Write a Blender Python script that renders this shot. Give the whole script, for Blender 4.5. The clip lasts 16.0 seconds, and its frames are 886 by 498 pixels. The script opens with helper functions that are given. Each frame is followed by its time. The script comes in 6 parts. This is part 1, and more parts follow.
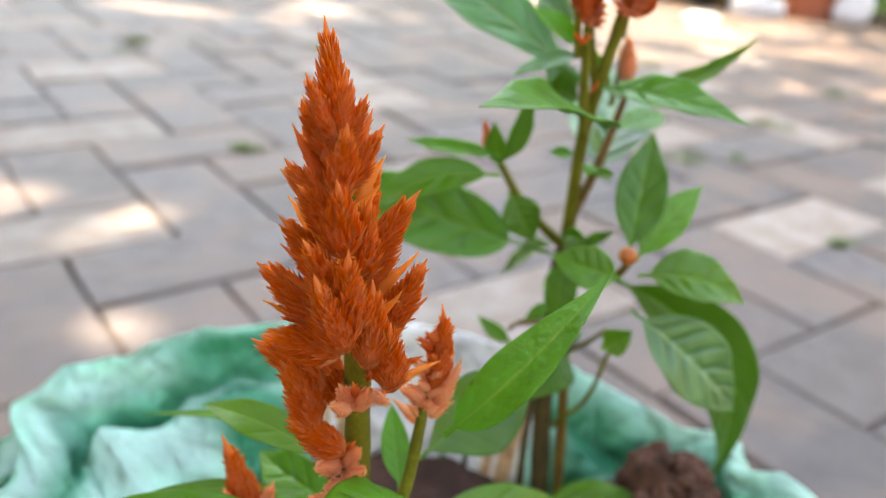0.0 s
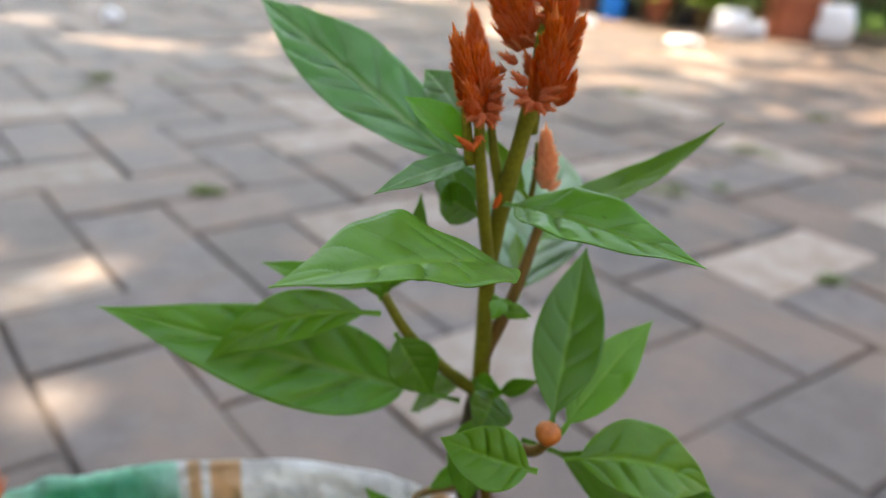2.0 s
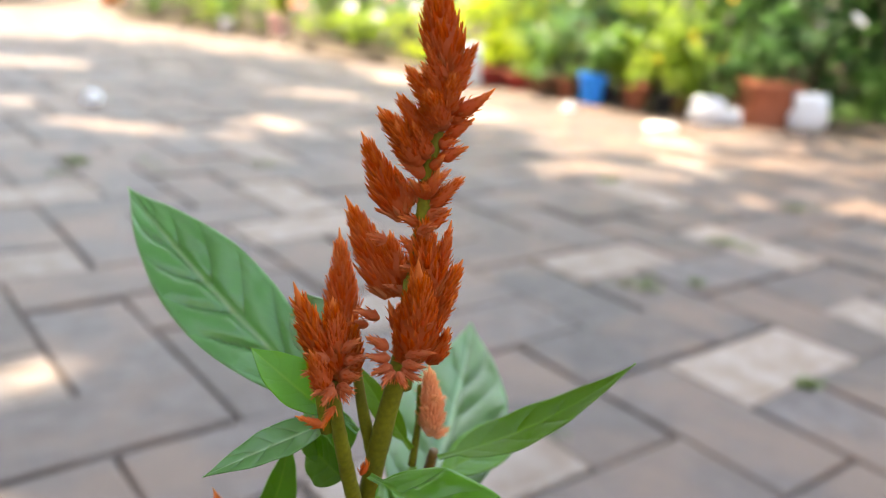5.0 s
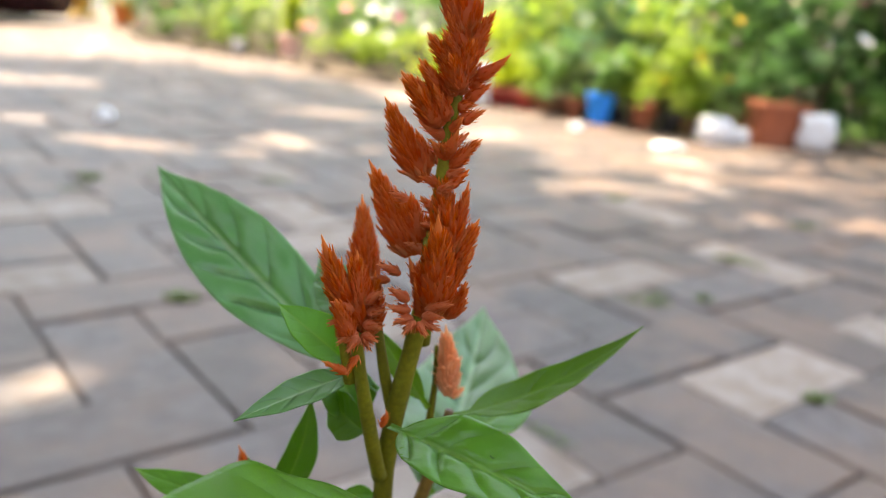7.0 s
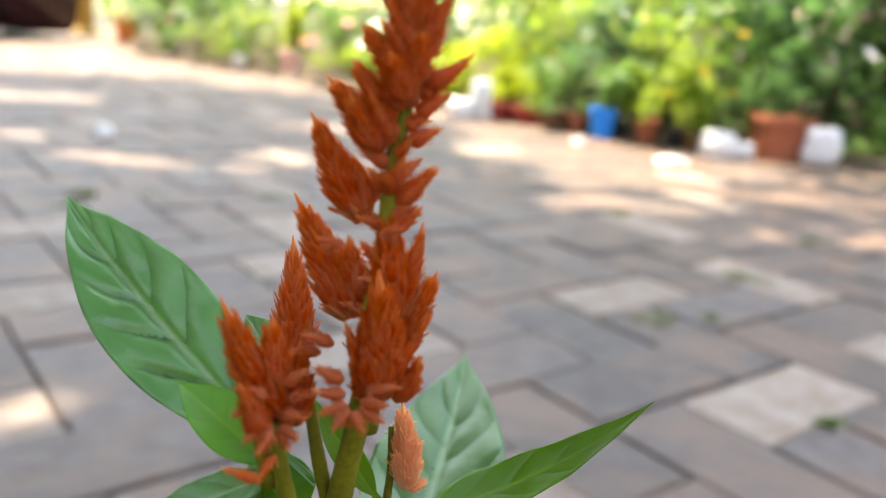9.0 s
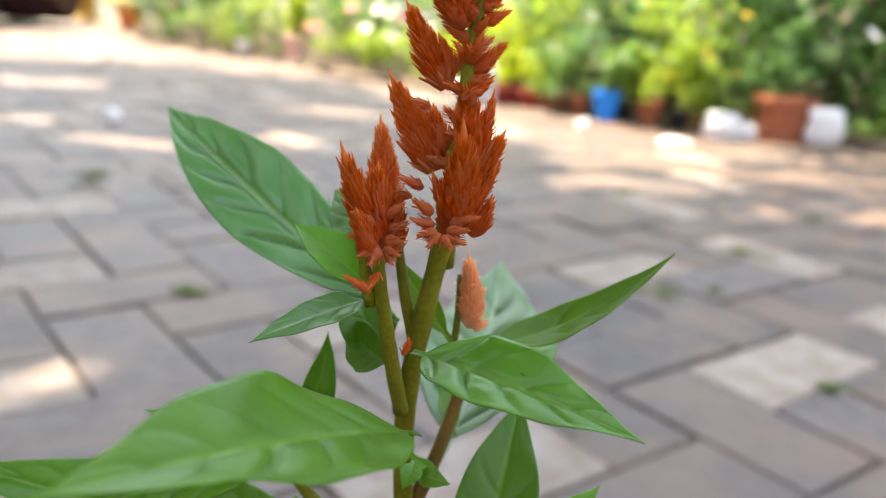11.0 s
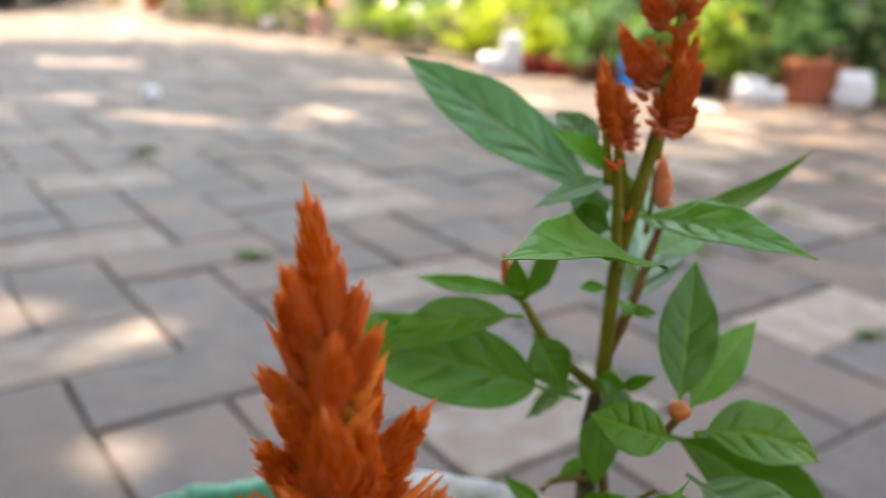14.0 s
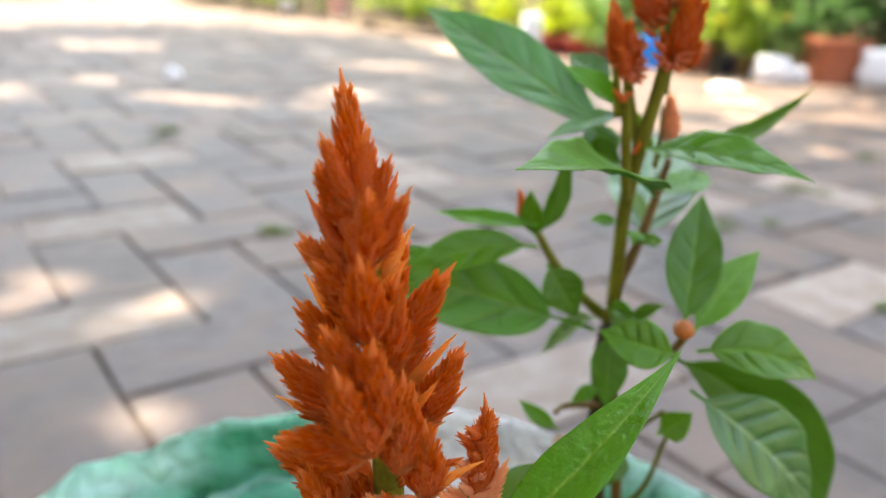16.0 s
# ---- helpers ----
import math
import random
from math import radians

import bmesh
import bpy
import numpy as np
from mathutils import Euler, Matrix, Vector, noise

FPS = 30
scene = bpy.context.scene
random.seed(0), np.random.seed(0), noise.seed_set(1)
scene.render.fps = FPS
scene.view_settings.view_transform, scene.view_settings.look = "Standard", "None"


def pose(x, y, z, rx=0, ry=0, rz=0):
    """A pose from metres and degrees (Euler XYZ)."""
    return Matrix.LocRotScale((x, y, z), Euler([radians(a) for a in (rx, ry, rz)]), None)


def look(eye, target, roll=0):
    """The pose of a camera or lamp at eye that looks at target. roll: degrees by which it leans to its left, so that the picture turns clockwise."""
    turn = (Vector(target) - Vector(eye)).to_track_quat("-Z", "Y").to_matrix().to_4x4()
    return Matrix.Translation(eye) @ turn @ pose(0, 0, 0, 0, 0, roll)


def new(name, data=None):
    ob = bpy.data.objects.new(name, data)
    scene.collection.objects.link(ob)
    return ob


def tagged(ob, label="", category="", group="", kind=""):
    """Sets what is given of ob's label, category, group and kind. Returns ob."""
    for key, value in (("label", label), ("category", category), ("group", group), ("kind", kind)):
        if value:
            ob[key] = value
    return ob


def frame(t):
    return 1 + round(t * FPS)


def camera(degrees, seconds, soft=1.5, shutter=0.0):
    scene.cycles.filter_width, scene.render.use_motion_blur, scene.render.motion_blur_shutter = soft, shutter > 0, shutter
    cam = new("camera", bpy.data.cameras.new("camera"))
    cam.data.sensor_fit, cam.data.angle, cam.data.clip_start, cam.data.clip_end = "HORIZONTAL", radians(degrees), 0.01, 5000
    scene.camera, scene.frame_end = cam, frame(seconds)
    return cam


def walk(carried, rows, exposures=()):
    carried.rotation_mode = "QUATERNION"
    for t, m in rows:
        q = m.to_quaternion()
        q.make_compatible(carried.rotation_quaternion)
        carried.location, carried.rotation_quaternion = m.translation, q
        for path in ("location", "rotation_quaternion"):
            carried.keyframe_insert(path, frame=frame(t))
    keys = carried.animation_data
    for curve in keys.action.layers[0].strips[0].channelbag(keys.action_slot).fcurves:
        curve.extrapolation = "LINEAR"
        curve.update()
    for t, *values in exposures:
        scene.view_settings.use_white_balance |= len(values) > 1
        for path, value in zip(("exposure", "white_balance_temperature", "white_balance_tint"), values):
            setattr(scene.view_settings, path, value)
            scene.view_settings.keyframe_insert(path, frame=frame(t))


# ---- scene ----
cam = camera(56.4, 16.0, soft=1.1)
PATH = [
    (0, (-0.0072, -0.1737, 0.3300), (-0.0799, 1.6363, -0.5177), 4.57),
    (0.5, (-0.0037, -0.1673, 0.3332), (-0.0775, 1.6441, -0.5114), 4.45),
    (1, (0.0015, -0.1557, 0.3331), (-0.0667, 1.6597, -0.5034), 4.31),
    (1.5, (0.0061, -0.1425, 0.3330), (-0.0576, 1.6800, -0.4883), 3.43),
    (2, (0.0106, -0.1199, 0.3328), (-0.0451, 1.7134, -0.4645), 3.52),
    (2.5, (0.0143, -0.1040, 0.3396), (-0.0290, 1.7419, -0.4288), 3.68),
    (3, (0.0180, -0.0939, 0.3391), (-0.0147, 1.7639, -0.4008), 3.75),
    (3.5, (0.0191, -0.0907, 0.3436), (-0.0020, 1.7771, -0.3713), 3.81),
    (4, (0.0237, -0.0914, 0.3514), (0.0014, 1.7882, -0.3317), 3.91),
    (6.5, (0.0248, -0.0974, 0.3462), (-0.0224, 1.8135, -0.2424), 4.52),
    (7, (0.0240, -0.1007, 0.3449), (-0.0322, 1.8115, -0.2383), 4.25),
    (7.5, (0.0257, -0.0814, 0.3547), (-0.0330, 1.8326, -0.2224), 4.23),
    (8, (0.0285, -0.0739, 0.3525), (-0.0341, 1.8430, -0.2146), 4.18),
    (10.5, (0.0265, -0.0841, 0.3310), (-0.0450, 1.8403, -0.2089), 3.74),
    (11, (0.0224, -0.0987, 0.3328), (-0.0490, 1.8142, -0.2468), 3.67),
    (11.5, (0.0199, -0.1094, 0.3336), (-0.0543, 1.7979, -0.2637), 3.58),
    (12, (0.0109, -0.1184, 0.3355), (-0.0696, 1.7837, -0.2774), 3.02),
    (12.5, (0.0000, -0.1267, 0.3388), (-0.0884, 1.7712, -0.2858), 2.59),
    (13, (-0.0027, -0.1345, 0.3374), (-0.0961, 1.7628, -0.2885), 2.68),
    (13.5, (-0.0070, -0.1416, 0.3346), (-0.1074, 1.7522, -0.3007), 2.59),
    (14, (-0.0100, -0.1482, 0.3310), (-0.1246, 1.7430, -0.3096), 2.27),
    (14.5, (-0.0119, -0.1532, 0.3279), (-0.1376, 1.7333, -0.3242), 2.05),
    (15, (-0.0109, -0.1558, 0.3272), (-0.1508, 1.7283, -0.3290), 1.98),
    (15.5, (-0.0096, -0.1576, 0.3244), (-0.1569, 1.7219, -0.3432), 1.97),
    (16, (-0.0087, -0.1611, 0.3245), (-0.1683, 1.7133, -0.3545), 1.77),
]
EXPOSURES = [(0, 3.44, 9600, 11), (1.5, 3.06, 9600, 11), (2.5, 2.86, 9600, 11), (3.5, 3.04, 9600, 11), (4, 3.18, 9600, 11), (7.5, 2.96, 9600, 11), (10.5, 3.16, 9600, 11), (11.5, 2.99, 9600, 11), (12.5, 2.7, 9600, 11), (13.2, 2.63, 9600, 11), (14.5, 3.08, 9600, 11), (16, 3.23, 9600, 11)]
walk(cam, [(t, look(eye, target, roll)) for t, eye, target, roll in PATH], EXPOSURES)

# world, sun, exposure
world = bpy.data.worlds.new("sky")
scene.world = world
world.use_nodes = True
wn = world.node_tree.nodes
sky = wn.new("ShaderNodeTexSky")
sky.sky_type = "NISHITA"
sky.sun_disc = False
SUN = Vector((-0.42, 0.30, 0.86)).normalized()
sky.sun_elevation = math.asin(SUN.z)
sky.sun_rotation = math.atan2(SUN.x, SUN.y)
wn["Background"].inputs["Strength"].default_value = 0.15
world.node_tree.links.new(sky.outputs["Color"], wn["Background"].inputs["Color"])
sun = new("sun", bpy.data.lights.new("sun", "SUN"))
sun.data.energy, sun.data.angle, sun.data.color = 2.12, radians(0.6), (1.0, 0.99, 0.975)
sun.matrix_world = look(SUN * 20, (0, 0, 0))

# lens blur of a close-up
cam.data.dof.use_dof = True
cam.data.dof.focus_distance = 0.098
cam.data.dof.aperture_fstop = 19.5

# ---- materials ----


def material(name, colour, rough=0.6, dark=0.75, scale=40.0, bump=0.2, fine=400.0, random_by="", spread=0.0, spec=0.4, second=None, odd=None):
    """Colour that varies at two scales, with a fine relief."""
    m = bpy.data.materials.new(name)
    m.use_nodes = True
    n, link = m.node_tree.nodes, m.node_tree.links.new
    b = n["Principled BSDF"]
    b.inputs["Roughness"].default_value = rough
    b.inputs["Specular IOR Level"].default_value = spec
    big, small = n.new("ShaderNodeTexNoise"), n.new("ShaderNodeTexNoise")
    big.inputs["Scale"].default_value, small.inputs["Scale"].default_value = scale, fine
    big.inputs["Detail"].default_value = 4
    geo = n.new("ShaderNodeNewGeometry")
    for t in (big, small):
        link(geo.outputs["Position"], t.inputs["Vector"])
    mix = n.new("ShaderNodeMixRGB")
    mix.inputs[1].default_value = (*(second or [c * dark for c in colour]), 1)
    mix.inputs[2].default_value = (*colour, 1)
    ramp = n.new("ShaderNodeMapRange")
    ramp.inputs[1].default_value, ramp.inputs[2].default_value = 0.35, 0.65
    link(big.outputs["Fac"], ramp.inputs[0])
    link(ramp.outputs[0], mix.inputs[0])
    grain = n.new("ShaderNodeMixRGB")
    grain.blend_type = "MULTIPLY"
    grain.inputs[0].default_value = 0.5
    gr = n.new("ShaderNodeMapRange")
    gr.inputs[1].default_value, gr.inputs[2].default_value, gr.inputs[3].default_value, gr.inputs[4].default_value = 0.3, 0.7, 0.6, 1.25
    link(small.outputs["Fac"], gr.inputs[0])
    link(mix.outputs[0], grain.inputs[1])
    link(gr.outputs[0], grain.inputs[2])
    last = grain.outputs[0]
    if random_by:
        hsv = n.new("ShaderNodeHueSaturation")
        source = n.new("ShaderNodeObjectInfo").outputs["Random"] if random_by == "object" else geo.outputs["Random Per Island"]
        vr = n.new("ShaderNodeMapRange")
        vr.inputs[3].default_value, vr.inputs[4].default_value = 1 - spread, 1 + spread
        link(source, vr.inputs[0])
        link(vr.outputs[0], hsv.inputs["Value"])
        if odd:
            pick, fr = n.new("ShaderNodeMixRGB"), n.new("ShaderNodeMath")
            fr.operation = "PINGPONG"
            fr.inputs[1].default_value = 0.16
            link(source, fr.inputs[0])
            odd_range = n.new("ShaderNodeMapRange")
            odd_range.inputs[1].default_value, odd_range.inputs[2].default_value, odd_range.inputs[4].default_value = 0.04, 0.16, 0.85
            link(fr.outputs[0], odd_range.inputs[0])
            link(odd_range.outputs[0], pick.inputs[0])
            pick.inputs[2].default_value = (*odd, 1)
            link(mix.outputs[0], pick.inputs[1])
            link(pick.outputs[0], grain.inputs[1])
        link(last, hsv.inputs["Color"])
        last = hsv.outputs[0]
    link(last, b.inputs["Base Color"])
    bp = n.new("ShaderNodeBump")
    bp.inputs["Strength"].default_value = bump
    bp.inputs["Distance"].default_value = 0.3 / fine
    link(small.outputs["Fac"], bp.inputs["Height"])
    link(bp.outputs[0], b.inputs["Normal"])
    return m


def translucent(m, amount, colour):
    """Lets part of the light through a thin leaf or petal."""
    n, link = m.node_tree.nodes, m.node_tree.links.new
    t, mix = n.new("ShaderNodeBsdfTranslucent"), n.new("ShaderNodeMixShader")
    t.inputs[0].default_value = (*colour, 1)
    mix.inputs[0].default_value = amount
    link(n["Principled BSDF"].outputs[0], mix.inputs[1])
    link(t.outputs[0], mix.inputs[2])
    link(mix.outputs[0], n["Material Output"].inputs["Surface"])
    return m


def leaf_material(name, colour, vein, rough, through_colour, amount=0.3, relief=1.0, gloss=0.38, veined=1.0):
    """A leaf: pale midrib, thin darker side veins that also hold their grooves' shade, by the leaf's own layout (UV:
    across, and counted in veins along), uneven green and a waxy skin.
    """
    m = bpy.data.materials.new(name)
    m.use_nodes = True
    n, link = m.node_tree.nodes, m.node_tree.links.new
    b = n["Principled BSDF"]
    b.inputs["Specular IOR Level"].default_value = gloss
    uv = n.new("ShaderNodeUVMap")
    sep = n.new("ShaderNodeSeparateXYZ")
    link(uv.outputs[0], sep.inputs[0])

    def calc(op, a, b2=None):
        k = n.new("ShaderNodeMath")
        k.operation = op
        for i, v in enumerate((a, b2)):
            if v is None:
                continue
            if isinstance(v, (int, float)):
                k.inputs[i].default_value = v
            else:
                link(v, k.inputs[i])
        return k.outputs[0]

    def cloud(scale, detail=3.0):
        t = n.new("ShaderNodeTexNoise")
        t.inputs["Scale"].default_value, t.inputs["Detail"].default_value = scale, detail
        link(geo.outputs["Position"], t.inputs["Vector"])
        return t.outputs["Fac"]

    geo = n.new("ShaderNodeNewGeometry")
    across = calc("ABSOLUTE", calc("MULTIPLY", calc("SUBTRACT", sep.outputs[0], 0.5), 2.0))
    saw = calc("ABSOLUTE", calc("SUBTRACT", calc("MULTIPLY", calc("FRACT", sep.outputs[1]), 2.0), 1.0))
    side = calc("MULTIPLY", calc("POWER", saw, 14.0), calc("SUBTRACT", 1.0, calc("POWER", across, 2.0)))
    mid = calc("POWER", calc("SUBTRACT", 1.0, calc("MINIMUM", calc("MULTIPLY", across, 9.0), 1.0)), 1.3)
    blot = cloud(150, 5)
    tone = n.new("ShaderNodeMixRGB")
    tone.inputs[1].default_value = (*[c * 0.66 for c in colour], 1)
    tone.inputs[2].default_value = (*[c * 1.28 for c in colour], 1)
    link(blot, tone.inputs[0])
    hsv = n.new("ShaderNodeHueSaturation")
    vr, hr = n.new("ShaderNodeMapRange"), n.new("ShaderNodeMapRange")
    info = n.new("ShaderNodeObjectInfo")
    vr.inputs[3].default_value, vr.inputs[4].default_value = 0.85, 1.2
    hr.inputs[3].default_value, hr.inputs[4].default_value = 0.487, 0.51
    link(info.outputs["Random"], vr.inputs[0])
    link(info.outputs["Random"], hr.inputs[0])
    link(vr.outputs[0], hsv.inputs["Value"])
    link(hr.outputs[0], hsv.inputs["Hue"])
    link(tone.outputs[0], hsv.inputs["Color"])
    # side veins darkened: vein colour plus the groove's shade, both in the base colour
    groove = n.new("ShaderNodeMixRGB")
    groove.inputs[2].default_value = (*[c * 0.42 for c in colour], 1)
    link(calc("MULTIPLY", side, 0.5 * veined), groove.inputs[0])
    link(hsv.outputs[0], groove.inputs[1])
    col = n.new("ShaderNodeMixRGB")
    col.inputs[2].default_value = (*vein, 1)
    link(calc("MULTIPLY", mid, 0.8), col.inputs[0])
    link(groove.outputs[0], col.inputs[1])
    # small insect specks
    speck = n.new("ShaderNodeMixRGB")
    speck.inputs[2].default_value = (0.02, 0.03, 0.01, 1)
    link(calc("GREATER_THAN", cloud(700, 1), 0.80), speck.inputs[0])
    link(col.outputs[0], speck.inputs[1])
    link(speck.outputs[0], b.inputs["Base Color"])
    wax = n.new("ShaderNodeMapRange")
    wax.inputs[1].default_value, wax.inputs[2].default_value = 0.3, 0.7
    wax.inputs[3].default_value, wax.inputs[4].default_value = rough - 0.05, rough + 0.13
    link(blot, wax.inputs[0])
    link(wax.outputs[0], b.inputs["Roughness"])
    height = calc("ADD", calc("MULTIPLY", calc("POWER", saw, 10.0), -0.4 * veined), calc("ADD", calc("MULTIPLY", cloud(1100), 0.25), calc("MULTIPLY", cloud(450), 0.55)))
    bp = n.new("ShaderNodeBump")
    bp.inputs["Strength"].default_value = 0.45 * relief
    bp.inputs["Distance"].default_value = 0.0009
    link(height, bp.inputs["Height"])
    link(bp.outputs[0], b.inputs["Normal"])
    return translucent(m, amount, through_colour)


def petal_material(name, low, high, tip):
    """Bracts of the flower: pinkish at the foot, red-orange along it, pale at the very tip (UV along each bract and spike)."""
    m = bpy.data.materials.new(name)
    m.use_nodes = True
    n, link = m.node_tree.nodes, m.node_tree.links.new
    b = n["Principled BSDF"]
    b.inputs["Roughness"].default_value = 0.48
    b.inputs["Specular IOR Level"].default_value = 0.16
    uv, sep = n.new("ShaderNodeUVMap"), n.new("ShaderNodeSeparateXYZ")
    link(uv.outputs[0], sep.inputs[0])
    along = n.new("ShaderNodeValToRGB")
    e = along.color_ramp.elements
    e[0].position, e[0].color = 0.0, (*low, 1)
    e[1].position, e[1].color = 1.0, (*tip, 1)
    for at_p, c in ((0.16, [a * 0.55 + b2 * 0.45 for a, b2 in zip(low, high)]), (0.34, high), (0.56, high), (0.80, [a * 0.5 + b2 * 0.5 for a, b2 in zip(high, tip)])):
        k = e.new(at_p)
        k.color = (*c, 1)
    link(sep.outputs[1], along.inputs[0])
    edge = n.new("ShaderNodeMixRGB")
    edge.blend_type = "MULTIPLY"
    edge.inputs[0].default_value = 1.0
    shade = n.new("ShaderNodeValToRGB")
    shade.color_ramp.elements[0].color = (0.88, 0.78, 0.72, 1)
    shade.color_ramp.elements[1].color = (1.14, 1.14, 1.14, 1)
    link(sep.outputs[0], shade.inputs[0])
    link(along.outputs[0], edge.inputs[1])
    link(shade.outputs[0], edge.inputs[2])
    hsv = n.new("ShaderNodeHueSaturation")
    geo, vr, hr = n.new("ShaderNodeNewGeometry"), n.new("ShaderNodeMapRange"), n.new("ShaderNodeMapRange")
    vr.inputs[3].default_value, vr.inputs[4].default_value = 0.90, 1.10
    hr.inputs[3].default_value, hr.inputs[4].default_value = 0.493, 0.507
    link(geo.outputs["Random Per Island"], vr.inputs[0])
    link(geo.outputs["Random Per Island"], hr.inputs[0])
    link(vr.outputs[0], hsv.inputs["Value"])
    link(hr.outputs[0], hsv.inputs["Hue"])
    sat = n.new("ShaderNodeMapRange")
    sat.inputs[3].default_value, sat.inputs[4].default_value = 1.08, 0.92
    link(geo.outputs["Random Per Island"], sat.inputs[0])
    link(sat.outputs[0], hsv.inputs["Saturation"])
    link(edge.outputs[0], hsv.inputs["Color"])
    link(hsv.outputs[0], b.inputs["Base Color"])
    return translucent(m, 0.50, [min(1, c * 0.85 + d * 0.35) for c, d in zip(high, tip)])


def paver_material(name, random_by):
    """Grey-violet concrete, worn to peach in broad blotches that run on from paver to paver."""
    m = material(name, (0.138, 0.112, 0.104), 0.57, 0.8, 34, 0.9, 420, random_by=random_by, spread=0.18, second=(0.096, 0.073, 0.066), odd=(0.125, 0.085, 0.068), spec=0.46)
    n, link = m.node_tree.nodes, m.node_tree.links.new
    b = n["Principled BSDF"]
    before = b.inputs["Base Color"].links[0].from_socket
    geo = n.new("ShaderNodeNewGeometry")
    broad = n.new("ShaderNodeTexNoise")
    broad.inputs["Scale"].default_value, broad.inputs["Detail"].default_value = 9.0, 5.0
    link(geo.outputs["Position"], broad.inputs["Vector"])
    worn = n.new("ShaderNodeMapRange")
    worn.inputs[1].default_value, worn.inputs[2].default_value, worn.inputs[4].default_value = 0.45, 0.61, 0.80
    link(broad.outputs["Fac"], worn.inputs[0])
    peach = n.new("ShaderNodeMixRGB")
    peach.inputs[2].default_value = (0.190, 0.122, 0.090, 1)
    link(worn.outputs[0], peach.inputs[0])
    link(before, peach.inputs[1])
    link(peach.outputs[0], b.inputs["Base Color"])
    return m


PAVER = paver_material("paver_concrete", "object")
PAVER_FAR = paver_material("paver_concrete_far", "island")
PAVER_TAN = material("paver_tan", (0.340, 0.275, 0.235), 0.65, 0.85, 30, 0.6, 420, random_by="object", spread=0.12, second=(0.25, 0.178, 0.135), spec=0.45)
JOINT = material("joint_sand", (0.135, 0.106, 0.092), 0.95, 0.6, 30, 0.8, 700)
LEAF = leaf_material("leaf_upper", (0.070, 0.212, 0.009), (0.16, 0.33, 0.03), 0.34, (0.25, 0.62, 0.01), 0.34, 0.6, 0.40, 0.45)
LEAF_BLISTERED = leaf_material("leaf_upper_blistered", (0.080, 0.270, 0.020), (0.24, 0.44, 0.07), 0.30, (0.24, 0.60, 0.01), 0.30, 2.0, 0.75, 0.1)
# paler, bluer green: the sky's sheen is put into the base colour
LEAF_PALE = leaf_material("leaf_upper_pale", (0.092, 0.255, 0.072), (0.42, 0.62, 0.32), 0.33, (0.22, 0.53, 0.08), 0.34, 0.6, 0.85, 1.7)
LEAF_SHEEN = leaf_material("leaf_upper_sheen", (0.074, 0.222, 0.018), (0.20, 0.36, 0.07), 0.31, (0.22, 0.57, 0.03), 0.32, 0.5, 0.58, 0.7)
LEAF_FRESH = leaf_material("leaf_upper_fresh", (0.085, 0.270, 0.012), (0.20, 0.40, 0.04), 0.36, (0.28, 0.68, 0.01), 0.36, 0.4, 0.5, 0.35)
# darker green: shade of backlit and underside leaves put into the base colour
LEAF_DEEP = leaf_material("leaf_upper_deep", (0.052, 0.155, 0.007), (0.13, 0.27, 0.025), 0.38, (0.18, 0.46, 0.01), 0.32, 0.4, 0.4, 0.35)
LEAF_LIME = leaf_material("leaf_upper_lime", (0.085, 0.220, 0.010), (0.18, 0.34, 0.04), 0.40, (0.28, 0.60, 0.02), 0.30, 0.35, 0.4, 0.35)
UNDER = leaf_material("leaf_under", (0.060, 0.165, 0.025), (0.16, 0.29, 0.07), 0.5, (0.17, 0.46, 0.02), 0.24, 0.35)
STEM = material("plant_stem", (0.165, 0.160, 0.012), 0.55, 0.65, 120, 0.3, 1500, spec=0.22)
BUD = material("bud_orange", (0.50, 0.13, 0.02), 0.5, 0.7, 300, 0.3, 2500)
STEM_WOOD = material("plant_stem_woody", (0.085, 0.060, 0.018), 0.6, 0.5, 150, 0.5, 1200)
STEM_RED = material("plant_stem_reddish", (0.17, 0.09, 0.015), 0.45, 0.7, 120, 0.2, 1500)
PETAL_FRONT = petal_material("bract_orange", (0.60, 0.36, 0.15), (0.60, 0.120, 0.020), (0.88, 0.32, 0.055))
PETAL_MAIN = petal_material("bract_rust", (0.55, 0.26, 0.12), (0.50, 0.078, 0.013), (0.88, 0.30, 0.045))
PETAL_GOLD = petal_material("bract_golden_orange", (0.64, 0.42, 0.16), (0.80, 0.32, 0.055), (0.94, 0.46, 0.10))
PETAL_PALE = petal_material("bract_pale_pink", (0.80, 0.56, 0.44), (0.78, 0.40, 0.23), (0.92, 0.50, 0.20))
PETAL_FOOT = petal_material("bract_pinkish_brown", (0.54, 0.23, 0.13), (0.52, 0.115, 0.040), (0.76, 0.30, 0.11))
SOIL = material("potting_soil", (0.075, 0.032, 0.020), 0.95, 0.45, 90, 1.0, 600)


# ---- building helpers ----


def part(name, bm, mat, parent=None, label="", smooth=True):
    me = bpy.data.meshes.new(name)
    bm.to_mesh(me)
    bm.free()
    for m in mat if isinstance(mat, (list, tuple)) else [mat]:
        me.materials.append(m)
    if smooth:
        for p in me.polygons:
            p.use_smooth = True
    ob = new(name, me)
    ob.parent = parent
    if label:
        ob["label"] = label
    return ob


def thing(name, label, category, group="", kind="", at=(0, 0, 0)):
    ob = new(name)
    ob.location = at
    ob.empty_display_size = 0.02
    return tagged(ob, label, category, group, kind)


